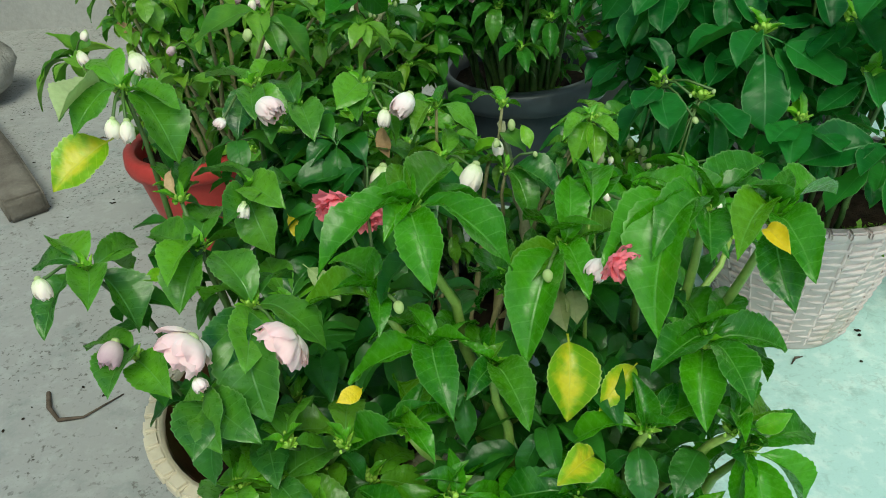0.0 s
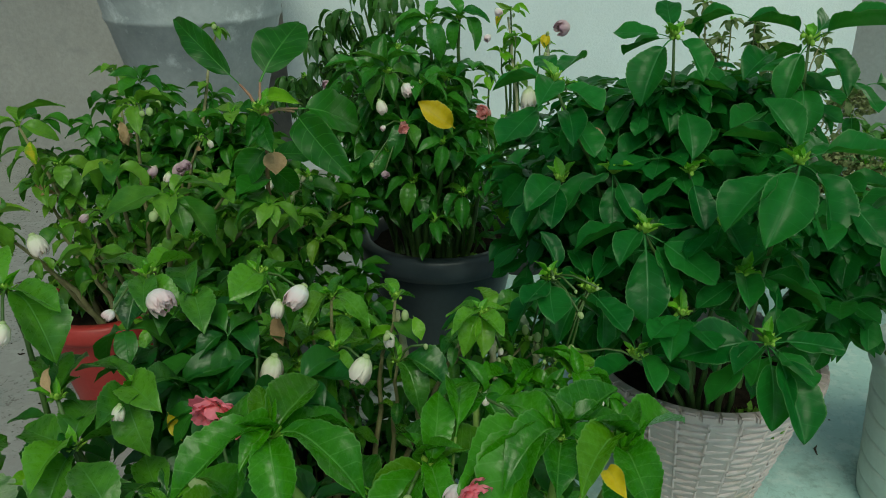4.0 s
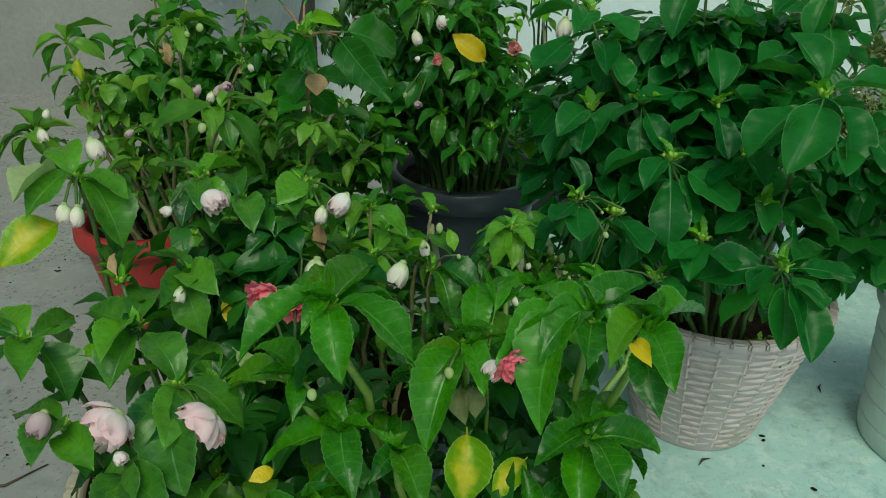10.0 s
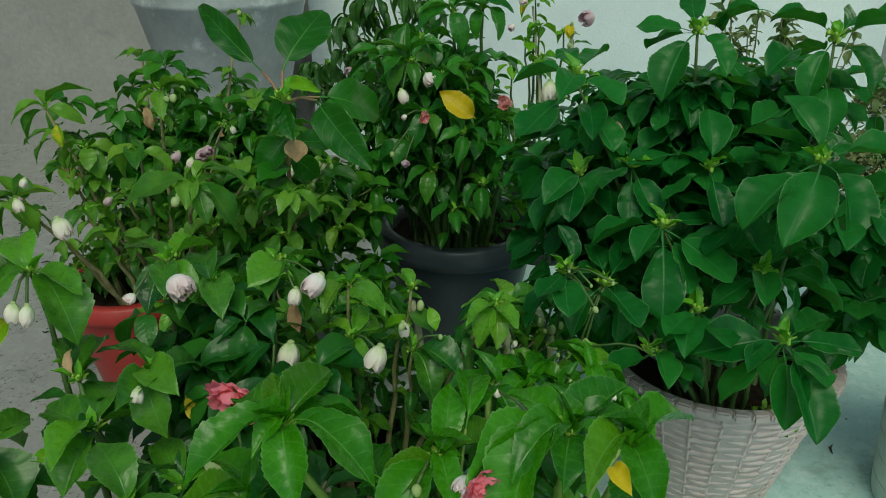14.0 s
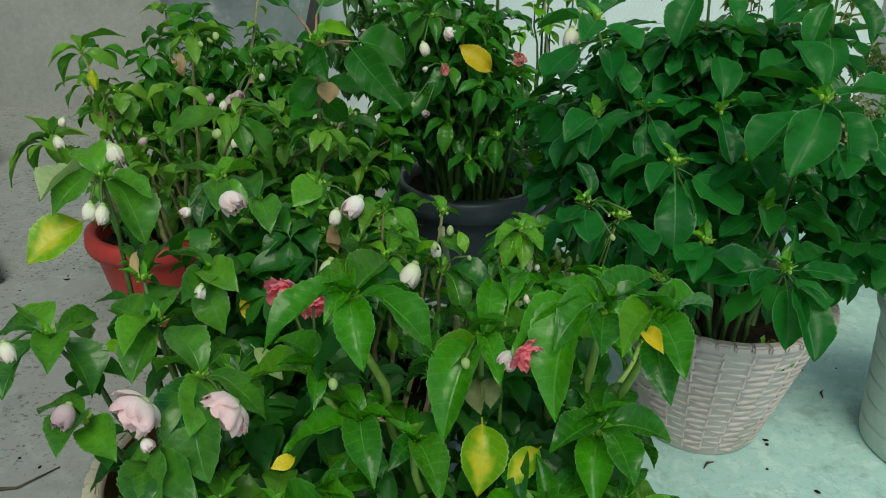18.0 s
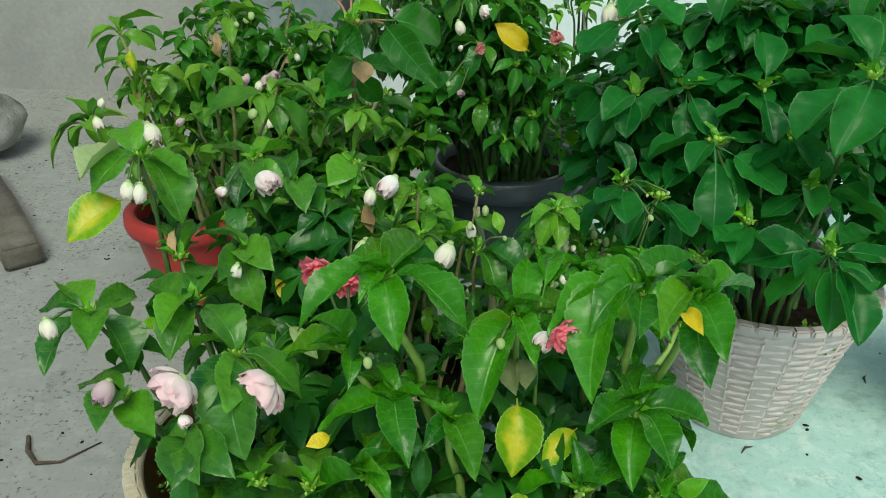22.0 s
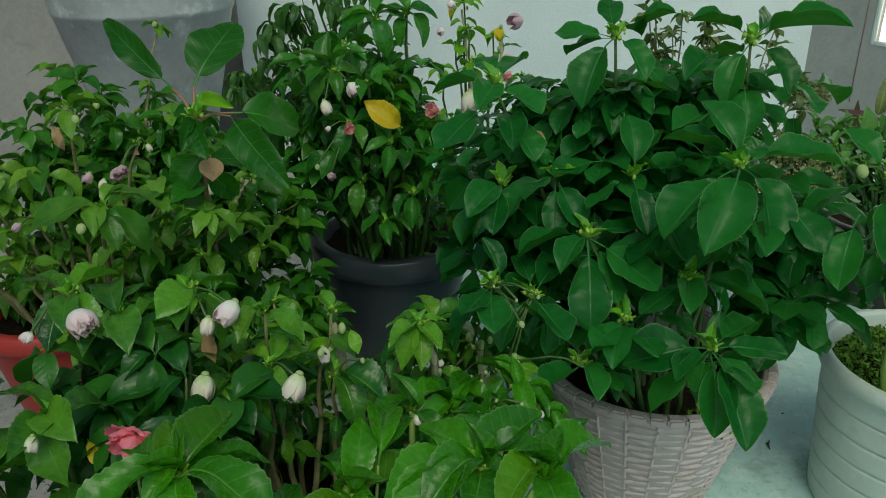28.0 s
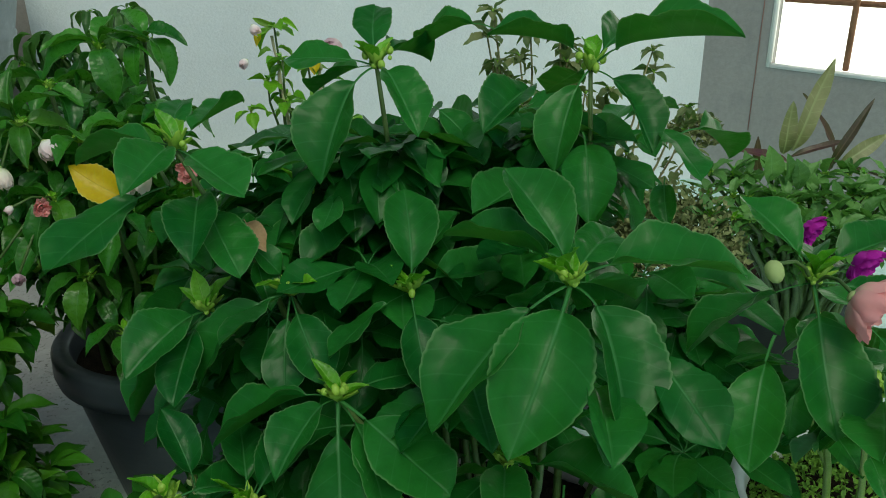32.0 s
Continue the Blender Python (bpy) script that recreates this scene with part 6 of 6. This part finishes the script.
rosette(petunia, (1.016, 1.380, 0.445), 6, 0.04)
rosette(petunia, (1.054, 1.380, 0.439), 6, 0.04)
rosette(petunia, (1.076, 1.380, 0.449), 6, 0.04)
rosette(petunia, (1.116, 1.380, 0.444), 6, 0.04)
rosette(petunia, (1.141, 1.380, 0.439), 6, 0.04)
rosette(petunia, (1.181, 1.380, 0.433), 6, 0.04)
rosette(petunia, (0.874, 1.340, 0.447), 6, 0.04)
rosette(petunia, (0.910, 1.340, 0.442), 6, 0.04)
rosette(petunia, (0.933, 1.340, 0.437), 6, 0.04)
rosette(petunia, (0.970, 1.340, 0.431), 6, 0.04)
rosette(petunia, (0.993, 1.340, 0.427), 6, 0.04)
rosette(petunia, (1.031, 1.340, 0.421), 6, 0.04)
rosette(petunia, (1.052, 1.340, 0.431), 6, 0.04)
rosette(petunia, (1.090, 1.340, 0.425), 6, 0.04)
rosette(petunia, (1.115, 1.340, 0.420), 6, 0.04)
rosette(petunia, (1.154, 1.340, 0.414), 6, 0.04)
thicket(petunia, (1.13, 1.38, 0.4), (0.2, 0.1, 0.05), 20, 7, 0.04)
close_crown(petunia)


def leafy_mass(name, middle, size, count, length, material, label, category, seed):
    """A mat of tiny leaves that nobody could count."""
    rnd = random.Random(seed)
    bm = bmesh.new()
    for k in range(count):
        v = Vector((rnd.gauss(0, 1), rnd.gauss(0, 1), abs(rnd.gauss(0, 0.8)))).normalized() * rnd.uniform(0.55, 1.0) ** 0.5
        p = Vector((v.x * size[0], v.y * size[1], v.z * size[2] * rnd.uniform(0.75, 1.15)))
        a = Vector((rnd.uniform(-1, 1), rnd.uniform(-1, 1), rnd.uniform(-0.2, 0.9))).normalized() * length * rnd.uniform(0.6, 1.3)
        c = a.cross(Vector((rnd.uniform(-1, 1), rnd.uniform(-1, 1), rnd.uniform(-1, 1)))).normalized() * a.length * 0.32
        q = [bm.verts.new(x) for x in (p, p + a * 0.45 + c, p + a, p + a * 0.45 - c)]
        bm.faces.new(q)
    ob = new(name, mesh_from(name, bm, material, False))
    ob.matrix_basis = Matrix.Translation(middle)
    return tagged(ob, label, category, "", "stuff")


leafy_mass("ground_cover", (0.90, 0.975, 0.222), (0.135, 0.135, 0.055), 5200, 0.008, MOSS, "mossy green ground cover filling the pale pot", "moss", 1)
leafy_mass("dry_rosette_mass", (0.84, 1.36, 0.37), (0.1, 0.08, 0.11), 4200, 0.011, DRY_MASS, "dry tan green rosettes of a withered plant", "plant", 2)
leafy_mass("dry_rosette_mass", (0.98, 1.6, 0.48), (0.05, 0.04, 0.05), 900, 0.011, DRY_MASS, "small clump of withered tan rosettes", "plant", 7)
leafy_mass("weeds", (-0.29, 0.62, 0.205), (0.035, 0.03, 0.035), 260, 0.006, MOSS, "tiny green weeds on the pot soil", "weeds", 3)
leafy_mass("weeds", (0.55, 0.93, 0.2), (0.05, 0.02, 0.03), 160, 0.014, MOSS, "small weeds at the basket pot edge", "weeds", 4)
leafy_mass("weeds", (0.17, 1.43, 0.23), (0.05, 0.03, 0.03), 200, 0.008, MOSS, "small weeds on the dark pot soil", "weeds", 5)

# ---- the tub, the plank and the stone ----
tub = thing("tub", (-0.56, 2.52, 0), "large weathered grey tapered tub with paint smears", "tub")
part("body", lathe([(0.124, 0), (0.129, 0.01), (0.183, 0.3), (0.250, 0.575), (0.255, 0.58), (0.258, 0.592), (0.255, 0.598), (0.283, 0.71)], 56, cap=True), TUB_GREY, tub)
part("rim", lathe([(0.270, 0.70), (0.299, 0.705), (0.302, 0.745), (0.294, 0.765), (0.275, 0.76), (0.211, 0.5), (0.154, 0.3)], 56), WALL_PALE, tub, "chipped pale rim")
plank = thing("plank", (-0.997, 1.615, 0.0), "weathered grey wooden plank on the floor", "plank")
bm = box(0.62, 0.085, 0.055, 0.006, (0, 0, 0.0285))
bmesh.ops.subdivide_edges(bm, edges=bm.edges[:], cuts=3, use_grid_fill=True)
for v in bm.verts:
    v.co += Vector((noise.noise(v.co * 9), noise.noise(v.co * 9 + Vector((5, 0, 0))), 0.4 * noise.noise(v.co * 9 + Vector((0, 5, 0))))) * 0.006
board = part("board", bm, OLD_WOOD, plank)
board.matrix_basis = pose(-0.13, 0.13, 0, 0, 0, -53)
stone = thing("stone", (-1.5, 2.22, 0), "rough grey stone block on the floor", "stone")
bm = bmesh.new()
bmesh.ops.create_icosphere(bm, subdivisions=4, radius=1)
for v in bm.verts:
    v.co = Vector((v.co.x * 0.2, v.co.y * 0.17, max(v.co.z * 0.11 + 0.09, 0.0))) + v.co * 0.03 * noise.noise(v.co * 2.3)
    v.co.z = max(v.co.z, 0.0)
part("block", bm, STONE, stone)

# ---- litter on the floor ----
rnd = random.Random(11)
bm = bmesh.new()
for k in range(1500):
    x, y = rnd.uniform(-1.6, -0.1), rnd.uniform(0.2, 2.6)
    if noise.noise(Vector((x * 4, y * 4, 3.0))) < 0.16:
        continue
    s = rnd.uniform(0.0009, 0.003) * (1.7 if rnd.random() < 0.06 else 1)
    m = Matrix.Translation((x, y, 0.0015)) @ Matrix.Rotation(rnd.uniform(0, 6.3), 4, "Z") @ Matrix.Diagonal((s * rnd.uniform(0.6, 2.2), s, s * 0.35, 1))
    bmesh.ops.create_icosphere(bm, subdivisions=1, radius=1, matrix=m)
for k in range(60):
    x, y = rnd.uniform(0.5, 1.6), rnd.uniform(0.3, 1.4)
    s = rnd.uniform(0.0015, 0.004)
    m = Matrix.Translation((x, y, 0.0015)) @ Matrix.Rotation(rnd.uniform(0, 6.3), 4, "Z") @ Matrix.Diagonal((s * rnd.uniform(0.6, 2.2), s, s * 0.35, 1))
    bmesh.ops.create_icosphere(bm, subdivisions=1, radius=1, matrix=m)
litter = new("floor_litter", mesh_from("floor_litter", bm, SOIL))
tagged(litter, "crumbs of dark soil scattered on the floor", "litter", "", "stuff")
twig = thing("twig", (-0.6, 0.88, 0.0), "thin dry brown twig on the floor", "twig")
part("branch", tube([Vector((-0.061, 0.045, 0.004)), Vector((-0.045, 0.01, 0.005)), Vector((-0.02, -0.016, 0.004)), Vector((0.016, -0.012, 0.004)), Vector((0.06, 0.036, 0.003))], [0.0035, 0.004, 0.0035, 0.002, 0.001], 6), TWIG, twig)
for x, y, a in ((0.485, 0.925, 40), (0.76, 1.12, 70), (0.84, 1.05, 10), (-0.93, 1.9, 5)):
    bit = thing("leaf_scrap", (x, y, 0.0), "small dark dried leaf scrap on the floor", "leaf scrap", "leaf scraps")
    ob = part("scrap", tube([Vector((-0.014, 0, 0.003)), Vector((0, 0.003, 0.005)), Vector((0.013, -0.002, 0.003))], [0.0008, 0.0022, 0.0007], 6), TWIG, bit)
    ob.matrix_basis = pose(0, 0, 0, 0, 0, a)
